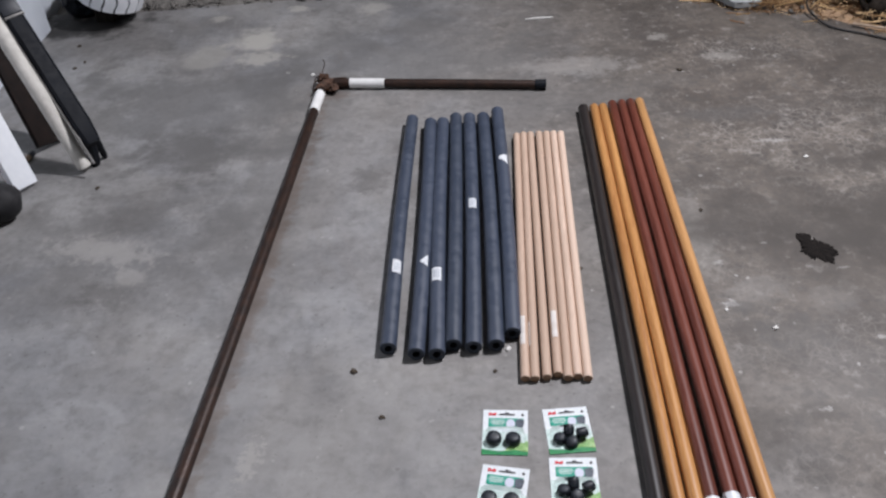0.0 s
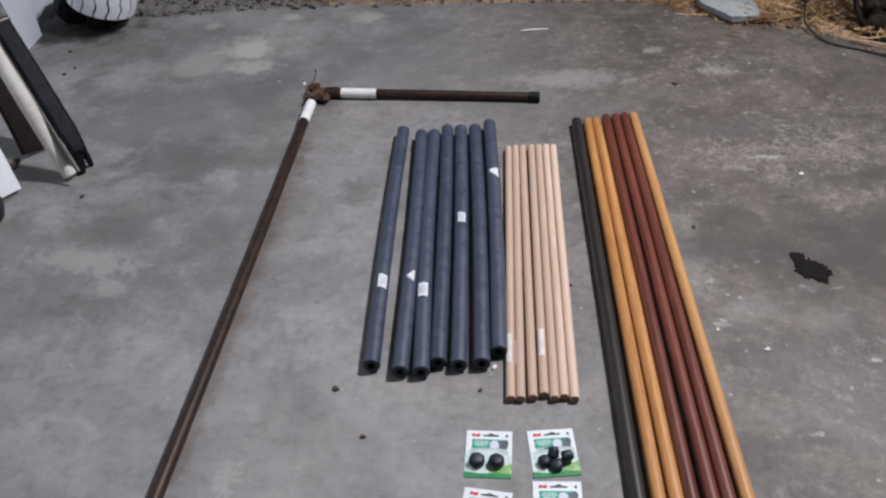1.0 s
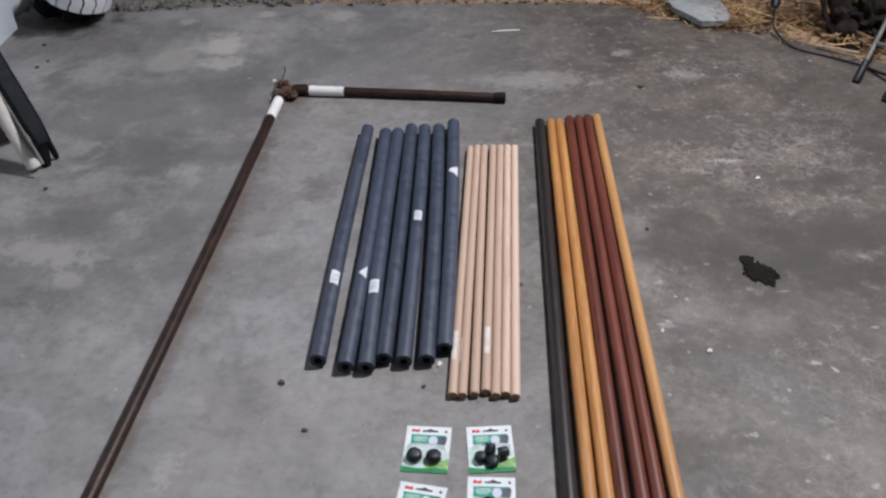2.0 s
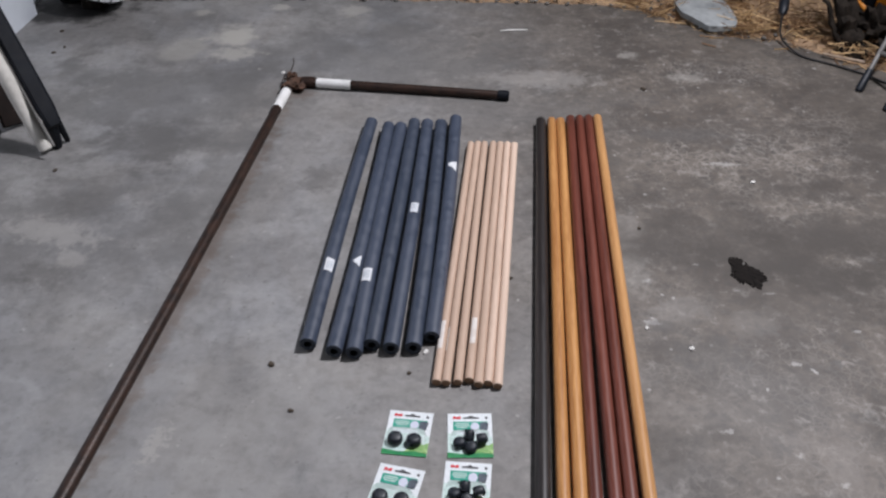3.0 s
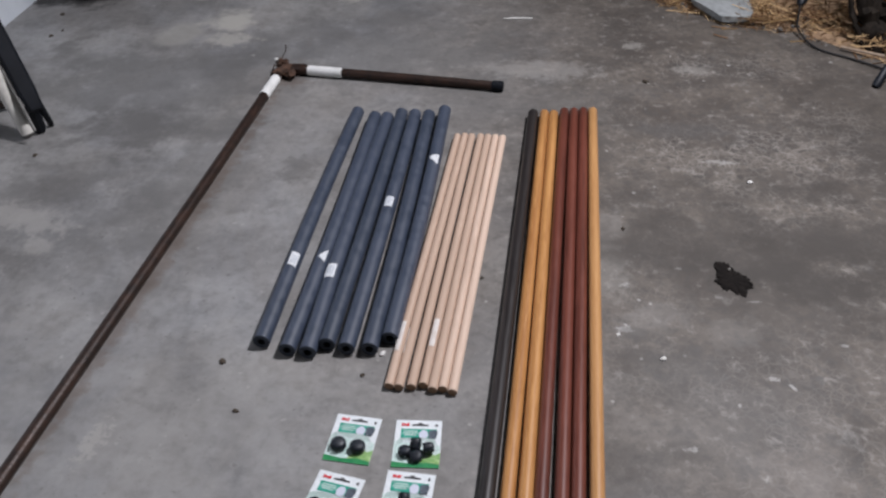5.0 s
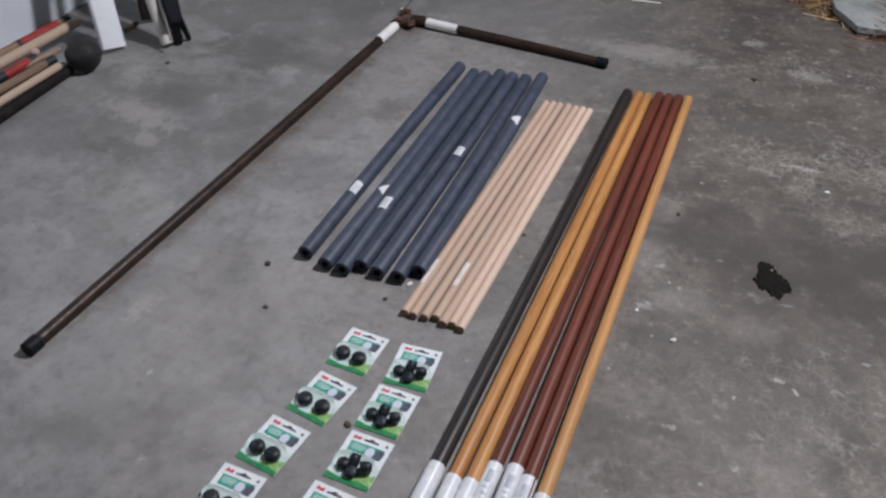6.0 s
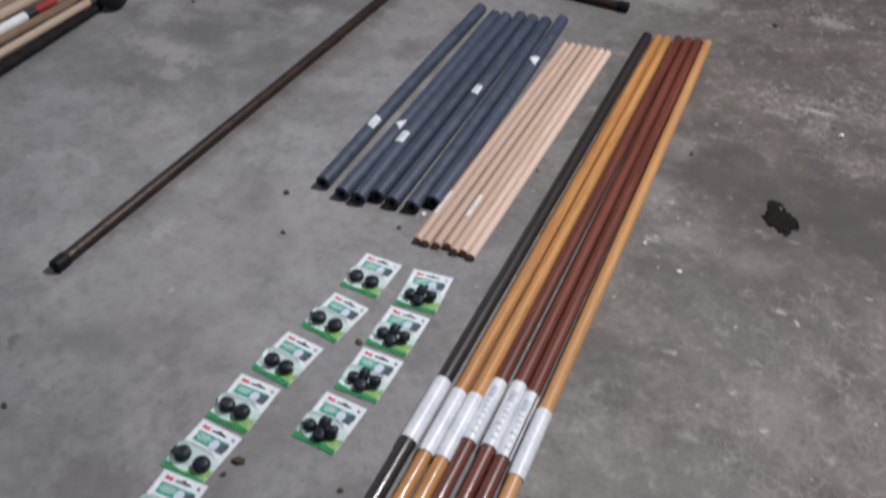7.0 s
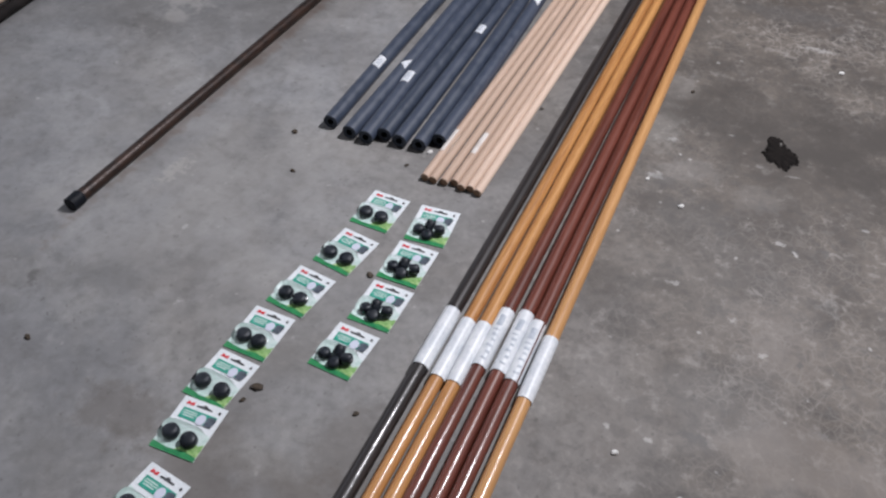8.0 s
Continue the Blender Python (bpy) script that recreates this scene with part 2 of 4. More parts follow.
DIM, DIRT = (0.120, 0.117, 0.114), (0.120, 0.105, 0.092)
BLOOM = (0.40, 0.385, 0.352)
SMEAR = (0.050, 0.043, 0.037)
TYRE_SHADE = (0.018, 0.017, 0.016)
LIME = (0.52, 0.51, 0.49)
TAN = (0.205, 0.178, 0.155)
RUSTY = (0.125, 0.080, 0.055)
STAINS_AND_SHADE = [  # x, y, half sizes, turn in degrees, strength, colour
    # dark areas by the west wall and north of the pipes, one wide pale
    (-0.78, 2.45, 0.42, 0.36, 0, 0.60, DIM), (-0.76, 2.19, 0.19, 0.13, -20, 0.50, DARK), (-0.82, 1.87, 0.15, 0.09, -25, 0.45, DARK), (-0.50, 2.02, 0.16, 0.26, 0, 0.50, DIM),
    # the last, near-black oval paints the tyre's shade onto the floor
    (-0.80, 1.75, 0.35, 0.30, 0, 0.25, DIM), (-0.15, 2.74, 0.56, 0.28, 0, 0.58, DIM), (0.30, 2.42, 0.35, 0.14, 0, 0.30, DIM), (-0.25, 1.05, 0.40, 0.32, 0, 0.20, PALE), (-1.05, 2.60, 0.22, 0.12, 10, 0.35, DIM), (-1.25, 2.95, 0.24, 0.16, 0, 0.40, DARK), (-1.36, 3.12, 0.24, 0.12, 0, 0.95, TYRE_SHADE),
    (-0.55, 2.22, 0.20, 0.14, 0, 0.40, DIM), (-0.50, 1.76, 0.13, 0.16, 0, 0.40, DIM), (-0.20, 2.02, 0.06, 0.07, 0, 0.50, DARK), (-0.78, 1.575, 0.09, 0.06, 0, 0.50, DARK), (-0.30, 0.76, 0.10, 0.05, 20, 0.40, DIM),
    # pale mortar skins
    (-0.68, 2.93, 0.10, 0.09, 0, 0.90, BLOOM), (-0.64, 2.78, 0.09, 0.06, 0, 0.65, BLOOM), (-0.83, 2.80, 0.09, 0.09, 0, 0.45, BLOOM), (-0.85, 3.12, 0.04, 0.03, 0, 0.6, BLOOM), (-0.57, 3.18, 0.05, 0.03, 0, 0.7, BLOOM),
    (-0.28, 3.16, 0.07, 0.06, 0, 0.5, BLOOM), (-0.84, 1.745, 0.16, 0.06, -14, 0.50, PALE), (-0.75, 1.64, 0.05, 0.04, -20, 0.45, PALE), (-0.35, 1.09, 0.022, 0.055, -12, 0.60, PALE), (0.41, 2.63, 0.22, 0.07, 0, 0.35, PALE),
    (0.70, 2.82, 0.035, 0.03, 0, 0.45, BLOOM), (0.88, 2.66, 0.06, 0.04, 0, 0.30, BLOOM), (0.90, 2.145, 0.05, 0.010, 0, 0.35, LIME), (0.60, 1.66, 0.06, 0.10, 0, 0.22, BLOOM), (0.60, 1.83, 0.05, 0.09, 0, 0.30, PALE),
    (0.69, 1.53, 0.09, 0.05, 20, 0.22, PALE), (0.86, 1.50, 0.07, 0.05, 40, 0.18, PALE), (0.93, 1.10, 0.10, 0.10, 0, 0.25, TAN), (1.05, 0.88, 0.16, 0.10, 0, 0.45, TAN),
    # lime flecks and scraped streaks
    (0.632, 1.490, 0.017, 0.013, 0, 0.64, LIME), (0.636, 1.630, 0.010, 0.009, 0, 0.42, LIME), (0.756, 1.698, 0.009, 0.006, 0, 0.38, LIME), (0.908, 1.600, 0.014, 0.004, 0, 0.51, LIME), (0.836, 1.606, 0.007, 0.006, 0, 0.34, LIME),
    (0.915, 1.375, 0.010, 0.006, 0, 0.42, LIME), (0.947, 1.358, 0.013, 0.004, -45, 0.51, LIME), (1.068, 1.484, 0.009, 0.005, 0, 0.42, LIME), (0.742, 1.186, 0.012, 0.007, 0, 0.38, LIME), (0.571, 1.173, 0.009, 0.012, 0, 0.42, LIME),
    (0.868, 1.137, 0.009, 0.006, 0, 0.38, LIME), (0.930, 1.074, 0.009, 0.007, 0, 0.38, LIME), (0.718, 0.819, 0.007, 0.006, 0, 0.42, LIME), (0.789, 0.822, 0.009, 0.005, 0, 0.42, LIME), (-0.527, 2.663, 0.009, 0.007, 0, 0.51, LIME),
    (-0.112, 0.770, 0.007, 0.009, 0, 0.34, LIME), (-0.222, 0.943, 0.006, 0.007, 0, 0.34, LIME),
    # dirt among the cards; dark marks and wide darker patches on the east side
    (0.20, 0.46, 0.18, 0.10, 0, 0.60, DIRT), (0.34, 0.62, 0.07, 0.10, 0, 0.40, DIRT), (-0.05, 0.52, 0.10, 0.06, 0, 0.50, DIRT), (-0.412, 0.708, 0.010, 0.022, 30, 0.6, DARK),
    (0.80, 2.30, 0.15, 0.05, 0, 0.50, DARK), (0.65, 2.51, 0.16, 0.06, 0, 0.35, DARK), (0.94, 1.82, 0.42, 0.20, 0, 0.58, SMEAR), (1.10, 2.05, 0.22, 0.10, 0, 0.35, SMEAR), (1.34, 2.40, 0.24, 0.34, 15, 0.45, SMEAR), (0.98, 1.60, 0.32, 0.22, 0, 0.40, SMEAR), (1.20, 1.82, 0.24, 0.20, 0, 0.50, SMEAR), (1.02, 1.74, 0.16, 0.12, 0, 0.40, SMEAR), (0.868, 1.678, 0.044, 0.060, 20, 0.70, SMEAR),
    (0.955, 1.685, 0.070, 0.042, 15, 0.80, SMEAR), (0.66, 1.475, 0.05, 0.028, 0, 0.60, DARK), (0.74, 1.40, 0.10, 0.06, 0, 0.50, DARK), (1.000, 1.383, 0.012, 0.012, 0, 0.70, DARK), (0.995, 1.077, 0.008, 0.008, 0, 0.7, DARK),
    (0.850, 0.853, 0.026, 0.011, 0, 0.70, DARK), (0.844, 1.151, 0.022, 0.014, 0, 0.45, DARK),
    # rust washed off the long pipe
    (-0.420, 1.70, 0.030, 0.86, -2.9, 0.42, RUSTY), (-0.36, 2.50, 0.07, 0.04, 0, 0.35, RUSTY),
]
M = {}
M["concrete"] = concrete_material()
def soil_material():
    m = material("soil", (0.2, 0.15, 0.1), 0.95)
    n = Nodes(m)
    big, small = n.noise(7.0, 5, 0.6), n.noise(45.0, 5, 0.7)
    both = n.span(n.math("ADD", n.math("MULTIPLY", big, 0.5), n.math("MULTIPLY", small, 0.5)), 0.34, 0.66)
    sep = n.tree.nodes.new("ShaderNodeSeparateXYZ")
    n.put(sep.inputs[0], n.coords.outputs["Object"])
    loam = n.span(n.math("ADD", sep.outputs["X"], big), -0.3, 0.9)
    n.colour(n.mix(both, n.mix(loam, (0.085, 0.078, 0.070), (0.25, 0.165, 0.098)), n.mix(loam, (0.27, 0.255, 0.235), (0.47, 0.32, 0.20))))
    n.bump(small, 0.9, 0.006)
    return m


M["soil"] = soil_material()
M["stone"] = mottled("stone", (0.13, 0.122, 0.112), (0.33, 0.31, 0.285), 18.0, 0.9, relief=0.6, vary=0.3)
M["slate"] = mottled("slate", (0.23, 0.245, 0.25), (0.42, 0.44, 0.442), 11.0, 0.7, relief=0.4)
M["wall_paint"] = mottled("wall_paint", (0.70, 0.75, 0.82), (0.80, 0.85, 0.91), 2.2, 0.6, relief=0.1)
M["foam"] = mottled("foam", (0.029, 0.040, 0.064), (0.042, 0.055, 0.086), 16.0, 0.50, relief=0.06, fine=2.5, vary=0.30)
# same foam inside the tube, coloured darker for the shade in the hole
M["foam_bore"] = material("foam_bore", (0.010, 0.012, 0.015), 0.9)
M["foam_cut"] = mottled("foam_cut", (0.026, 0.033, 0.046), (0.046, 0.056, 0.074), 120.0, 0.85, relief=0.3)
M["dowel_wood"] = mottled("dowel_wood", (0.46, 0.33, 0.25), (0.63, 0.475, 0.375), 16.0, 0.6, stretch=(4, 0.35, 4), relief=0.15, vary=0.35)
M["end_grain"] = mottled("end_grain", (0.22, 0.13, 0.075), (0.34, 0.21, 0.125), 150.0, 0.8, relief=0.2)
M["oak_film"] = film_material("oak_film", (0.31, 0.128, 0.038), (0.56, 0.282, 0.098))
M["pine_film"] = film_material("pine_film", (0.38, 0.18, 0.066), (0.54, 0.29, 0.115))
M["mahogany_film"] = film_material("mahogany_film", (0.066, 0.0165, 0.0105), (0.165, 0.046, 0.029))
M["wenge_film"] = film_material("wenge_film", (0.006, 0.0050, 0.0052), (0.026, 0.0205, 0.0195))
M["label_paper"] = mottled("label_paper", (0.54, 0.575, 0.61), (0.78, 0.79, 0.80), 22.0, 0.4, coat=0.3, relief=0.05)
M["label_grey"] = mottled("label_grey", (0.30, 0.345, 0.40), (0.48, 0.51, 0.56), 130.0, 0.5, relief=0.0)
M["label_thin"] = mottled("label_thin", (0.58, 0.52, 0.47), (0.74, 0.71, 0.68), 40.0, 0.4, relief=0.0)
M["rust"] = mottled("rust", (0.010, 0.0062, 0.005), (0.046, 0.022, 0.014), 30.0, 0.46, metal=0.3, relief=0.5)
M["rust_bright"] = mottled("rust_bright", (0.022, 0.012, 0.008), (0.12, 0.060, 0.036), 60.0, 0.8, metal=0.1, relief=0.8)
M["white_tape"] = mottled("white_tape", (0.66, 0.66, 0.64), (0.82, 0.82, 0.81), 20.0, 0.5, relief=0.2)
M["card_white"] = mottled("card_white", (0.68, 0.72, 0.74), (0.78, 0.81, 0.83), 30.0, 0.35, relief=0.0)
M["card_green"] = mottled("card_green", (0.012, 0.15, 0.065), (0.045, 0.29, 0.10), 60.0, 0.35, relief=0.0)
M["card_leaf"] = mottled("card_leaf", (0.10, 0.30, 0.05), (0.46, 0.62, 0.30), 90.0, 0.35, relief=0.0)
M["card_teal"] = mottled("card_teal", (0.018, 0.25, 0.175), (0.05, 0.38, 0.28), 40.0, 0.35, relief=0.0)
M["card_mint"] = mottled("card_mint", (0.46, 0.61, 0.56), (0.68, 0.76, 0.74), 45.0, 0.4, relief=0.0)
M["card_red"] = material("card_red", (0.62, 0.035, 0.05), 0.4)
M["card_lilac"] = material("card_lilac", (0.60, 0.62, 0.72), 0.4)
M["card_print"] = mottled("card_print", (0.035, 0.045, 0.06), (0.16, 0.18, 0.22), 160.0, 0.4, relief=0.0)
M["print_black"] = material("print_black", (0.06, 0.062, 0.066), 0.5)
M["rubber"] = mottled("rubber", (0.006, 0.008, 0.013), (0.013, 0.017, 0.026), 60.0, 0.50, relief=0.1)
M["black_plastic"] = mottled("black_plastic", (0.003, 0.004, 0.0065), (0.007, 0.009, 0.0135), 12.0, 0.55, relief=0.1)
M["white_paint"] = mottled("white_paint", (0.76, 0.79, 0.83), (0.86, 0.88, 0.91), 8.0, 0.5, relief=0.1)
M["cream_paint"] = mottled("cream_paint", (0.50, 0.48, 0.44), (0.70, 0.68, 0.63), 9.0, 0.6, relief=0.2)
# plank brown, with the shade it stands in darkened into the colour
M["brown_wood"] = mottled("brown_wood", (0.005, 0.003, 0.0025), (0.014, 0.0075, 0.0055), 10.0, 0.7, stretch=(5, 5, 0.4), relief=0.3)
M["ash_wood"] = mottled("ash_wood", (0.20, 0.14, 0.10), (0.44, 0.335, 0.25), 12.0, 0.65, stretch=(5, 0.4, 5), relief=0.2, vary=0.5)
M["old_wood"] = mottled("old_wood", (0.15, 0.095, 0.06), (0.27, 0.18, 0.12), 12.0, 0.75, stretch=(5, 0.4, 5), relief=0.3)
M["grey_wood"] = mottled("grey_wood", (0.007, 0.0055, 0.0045), (0.042, 0.033, 0.026), 14.0, 0.85, stretch=(4, 4, 0.5), relief=0.7)
M["iron"] = mottled("iron", (0.007, 0.006, 0.006), (0.022, 0.018, 0.017), 30.0, 0.8, relief=0.4)
M["old_rubber"] = mottled("old_rubber", (0.018, 0.018, 0.020), (0.040, 0.039, 0.040), 14.0, 0.6, relief=0.15)
M["red_tape"] = mottled("red_tape", (0.20, 0.014, 0.012), (0.34, 0.03, 0.024), 20.0, 0.45, relief=0.1)
M["straw"] = straw_material()
M["cable"] = material("cable", (0.012, 0.012, 0.013), 0.5)
M["steel"] = mottled("steel", (0.13, 0.125, 0.12), (0.27, 0.26, 0.25), 25.0, 0.6, metal=0.4, relief=0.15)
M["orange_plastic"] = mottled("orange_plastic", (0.50, 0.16, 0.01), (0.68, 0.25, 0.02), 20.0, 0.45, relief=0.1)
M["grime"] = mottled("grime", (0.0035, 0.0028, 0.0025), (0.014, 0.0110, 0.0095), 90.0, 0.9, relief=0.8)
M["debris"] = mottled("debris", (0.03, 0.024, 0.018), (0.08, 0.06, 0.042), 120.0, 0.9, relief=0.6)
M["lime_chip"] = mottled("lime_chip", (0.55, 0.54, 0.51), (0.75, 0.74, 0.72), 120.0, 0.8, relief=0.4)


def clear_plastic():
    m = material("clear_plastic")
    t = m.node_tree
    t.nodes.remove(t.nodes["Principled BSDF"])
    see, shine, mixed, rim = (t.nodes.new("ShaderNode" + k) for k in ("BsdfTransparent", "BsdfGlossy", "MixShader", "Fresnel"))
    see.inputs["Color"].default_value = (0.93, 0.95, 0.95, 1)
    shine.inputs["Roughness"].default_value = 0.08
    rim.inputs["IOR"].default_value = 1.18
    for a, b in ((rim.outputs[0], mixed.inputs[0]), (see.outputs[0], mixed.inputs[1]), (shine.outputs[0], mixed.inputs[2]),
                 (mixed.outputs[0], t.nodes["Material Output"].inputs[0])):
        t.links.new(a, b)
    return m


M["clear_plastic"] = clear_plastic()
M["foam"].node_tree.nodes["Principled BSDF"].inputs["Specular IOR Level"].default_value = 0.8
for dull in ("black_plastic", "grime", "brown_wood", "grey_wood", "iron", "old_rubber"):
    M[dull].node_tree.nodes["Principled BSDF"].inputs["Specular IOR Level"].default_value = 0.18


# ---- mesh helpers ----
def mesh_of(name, bm, mat, smooth=True):
    bmesh.ops.recalc_face_normals(bm, faces=bm.faces)
    me = bpy.data.meshes.new(name)
    bm.to_mesh(me)
    bm.free()
    me.materials.append(M[mat])
    if smooth:
        me.shade_smooth()
        me.set_sharp_from_angle(angle=radians(35))
    return me


def thing(name, label, category, group="", at=None):
    ob = tagged(new(name), label, category, group)
    ob.empty_display_size = 0.05
    if at:
        ob.matrix_world = at
    return ob


def part(name, bm, mat, parent, label="", smooth=True):
    ob = new(name, mesh_of(name, bm, mat, smooth))
    ob.parent = parent
    if label:
        ob["label"] = label
    return ob


def solid(name, bm, mat, label, category, group="", kind="", smooth=True):
    return tagged(new(name, mesh_of(name, bm, mat, smooth)), label, category, group, kind)


def box(bm, x0, x1, y0, y1, z0, z1, bevel=0.0):
    r = bmesh.ops.create_cube(bm, size=1, matrix=Matrix.LocRotScale(((x0 + x1) / 2, (y0 + y1) / 2, (z0 + z1) / 2), None, (x1 - x0, y1 - y0, z1 - z0)))
    if bevel:
        edges = list({e for v in r["verts"] for e in v.link_edges})
        bmesh.ops.bevel(bm, geom=edges, offset=bevel, segments=2, profile=0.5, affect="EDGES")
    return bm


def ring_points(centre, along, radius, count, start=0.0, sweep=math.tau, wobble=0.0):
    z = Vector(along).normalized()
    side = z.cross(Vector((0, 0, 1)))
    side = Vector((1, 0, 0)) if side.length < 1e-4 else side.normalized()
    up = side.cross(z)
    closed = abs(sweep - math.tau) < 1e-6
    steps = count if closed else count - 1
    return [Vector(centre) + (side * math.cos(start + sweep * i / steps) + up * math.sin(start + sweep * i / steps)) * radius * (1 + wobble * random.uniform(-1, 1)) for i in range(count)]


def sweep_rod(bm, points, radius, count=16, cap=True, radii=None, wobble=0.0):
    """A round rod along a line of points; radii gives its thickness point by point."""
    rings = []
    for i, p in enumerate(points):
        ahead = Vector(points[min(i + 1, len(points) - 1)]) - Vector(points[max(i - 1, 0)])
        rings.append([bm.verts.new(q) for q in ring_points(p, ahead, radii[i] if radii else radius, count, wobble=wobble)])
    for a, b in zip(rings, rings[1:]):
        for k in range(count):
            bm.faces.new((a[k], a[(k + 1) % count], b[(k + 1) % count], b[k]))
    if cap:
        bm.faces.new(list(reversed(rings[0])))
        bm.faces.new(rings[-1])
    return rings


def line(a, b, steps, bow=(0, 0, 0)):
    a, b, bow = Vector(a), Vector(b), Vector(bow)
    return [a.lerp(b, i / steps) + bow * math.sin(math.pi * i / steps) for i in range(steps + 1)]


def spline(points, per=8):
    """A smooth line through the points."""
    p = [Vector(q) for q in points]
    p = [2 * p[0] - p[1]] + p + [2 * p[-1] - p[-2]]
    out = []
    for a, b, c, d in zip(p, p[1:], p[2:], p[3:]):
        for i in range(per):
            t = i / per
            out.append(0.5 * (2 * b + (c - a) * t + (2 * a - 5 * b + 4 * c - d) * t * t + (3 * b - a - 3 * c + d) * t ** 3))
    return out + [p[-2]]


def shell(bm, a, b, radius, thick, start, sweep, count=22, steps=2, lift=0.0):
    """A curved sheet wrapped round part of a rod from a to b."""
    outer, inner = [], []
    way = Vector(b) - Vector(a)
    for i in range(steps + 1):
        c = Vector(a) + way * i / steps
        outer.append([bm.verts.new(q) for q in ring_points(c, way, radius + thick, count, start, sweep)])
        inner.append([bm.verts.new(q) for q in ring_points(c, way, radius, count, start, sweep)])
    for i in range(steps):
        for k in range(count - 1):
            bm.faces.new((outer[i][k], outer[i][k + 1], outer[i + 1][k + 1], outer[i + 1][k]))
            bm.faces.new((inner[i][k + 1], inner[i][k], inner[i + 1][k], inner[i + 1][k + 1]))
        for k in (0, count - 1):
            bm.faces.new((outer[i][k], outer[i + 1][k], inner[i + 1][k], inner[i][k]))
    for i in (0, steps):
        for k in range(count - 1):
            bm.faces.new((outer[i][k], outer[i][k + 1], inner[i][k + 1], inner[i][k]))
    return bm


def wrap_patch(bm, a, b, y0, y1, radius, a0, a1, skew=0.0, taper=0.0, count=8):
    """A sticker on a rod between two places along it (metres from a), from angle a0 to a1; skew shifts and taper narrows its far side."""
    way = (Vector(b) - Vector(a)).normalized()
    rows = []
    for k in range(count + 1):
        f = k / count
        ang = a0 + (a1 - a0) * f
        lo, hi = y0 + skew * f, y1 + skew * f
        mid, half = (lo + hi) / 2, (hi - lo) / 2 * (1 - taper * f)
        row = []
        for u in (mid - half, mid + half):
            for rr in (radius, radius + 0.0004):
                row.append(bm.verts.new(ring_at(Vector(a) + way * u, way, rr, ang)))
        rows.append(row)
    for p, q in zip(rows, rows[1:]):
        bm.faces.new((p[1], q[1], q[3], p[3]))
        bm.faces.new((p[0], p[2], q[2], q[0]))
        bm.faces.new((p[0], q[0], q[1], p[1]))
        bm.faces.new((p[2], p[3], q[3], q[2]))
    for p in (rows[0], rows[-1]):
        bm.faces.new((p[0], p[1], p[3], p[2]))
    return bm


def ring_at(centre, along, radius, ang):
    z = Vector(along).normalized()
    side = z.cross(Vector((0, 0, 1))).normalized()
    up = side.cross(z)
    return Vector(centre) + (side * math.cos(ang) + up * math.sin(ang)) * radius


def lump(bm, centre, sx, sy, sz, rough=0.3, level=2, seed=0, frequency=1.6):
    """An uneven pebble or clod."""
    r = bmesh.ops.create_icosphere(bm, subdivisions=level, radius=1)
    spin = Matrix.Rotation(random.uniform(0, 6.28), 3, "Z")
    for v in r["verts"]:
        k = 1 + rough * noise.noise(v.co * frequency + Vector((seed * 7.3, seed * 3.1, seed)))
        v.co = spin @ Vector((v.co.x * sx * k, v.co.y * sy * k, v.co.z * sz * k)) + Vector(centre)
    return bm


def extrude_outline(bm, outline, z0, z1):
    low = [bm.verts.new((x, y, z0)) for x, y in outline]
    top = [bm.verts.new((x, y, z1)) for x, y in outline]
    bm.faces.new(list(reversed(low)))
    bm.faces.new(top)
    n = len(outline)
    for i in range(n):
        bm.faces.new((low[i], low[(i + 1) % n], top[(i + 1) % n], top[i]))
    return bm


# ---- structure ----
def edge_y(x):
    """The broken north edge of the concrete."""
    pts = ((-2.2, 3.22), (-1.1, 3.22), (-0.6, 3.27), (0.1, 3.26), (0.6, 3.25), (0.8, 3.21), (0.9, 3.09), (1.02, 3.01), (1.22, 2.97), (1.32, 2.88), (1.42, 2.80), (1.6, 2.68), (2.6, 2.35))
    for (x0, y0), (x1, y1) in zip(pts, pts[1:]):
        if x <= x1:
            return y0 + (y1 - y0) * (x - x0) / (x1 - x0)
    return pts[-1][1]


def build_structure():
    bm = bmesh.new()
    xs = [-2.2 + 4.8 * i / 200 for i in range(201)]
    north = [(x, edge_y(x) + 0.018 * noise.noise(Vector((x * 9, 0, 0))) + 0.01 * noise.noise(Vector((x * 40, 3, 0)))) for x in xs]
    extrude_outline(bm, [(-2.2, -2.6), (2.6, -2.6)] + list(reversed(north)), -0.12, 0.0)
    solid("floor", bm, "concrete", "worn grey concrete floor with stains, scuffs and crazing", "floor", kind="structure", smooth=False)
    bm = bmesh.new()
    far = (8, 20, 60, 300)
    gx = [-f for f in reversed(far)] + [-2.6 + 5.6 * i / 130 for i in range(131)] + list(far)
    gy = [-f for f in reversed(far)] + [2.2 + 3.4 * j / 70 for j in range(71)] + list(far)
    grid = []
    for x in gx:
        column = []
        for y in gy:
            rise = max(0.0, y - edge_y(x))
            z = -0.02 + min(rise * 0.12, 0.05) + 0.022 * min(1, rise * 6) * (noise.noise(Vector((x * 6, y * 6, 1))) + 0.6 * noise.noise(Vector((x * 19, y * 19, 5))))
            column.append(bm.verts.new((x, y, z if rise > 0 else -0.02)))
        grid.append(column)
    for a, b in zip(grid, grid[1:]):
        for j in range(len(gy) - 1):
            bm.faces.new((a[j], b[j], b[j + 1], a[j + 1]))
    solid("ground", bm, "soil", "bare brown earth beyond the concrete edge", "ground", kind="structure")
    bm = box(bmesh.new(), -1.62, -1.478, -2.6, 3.08, 0.0, 2.7, 0.004)
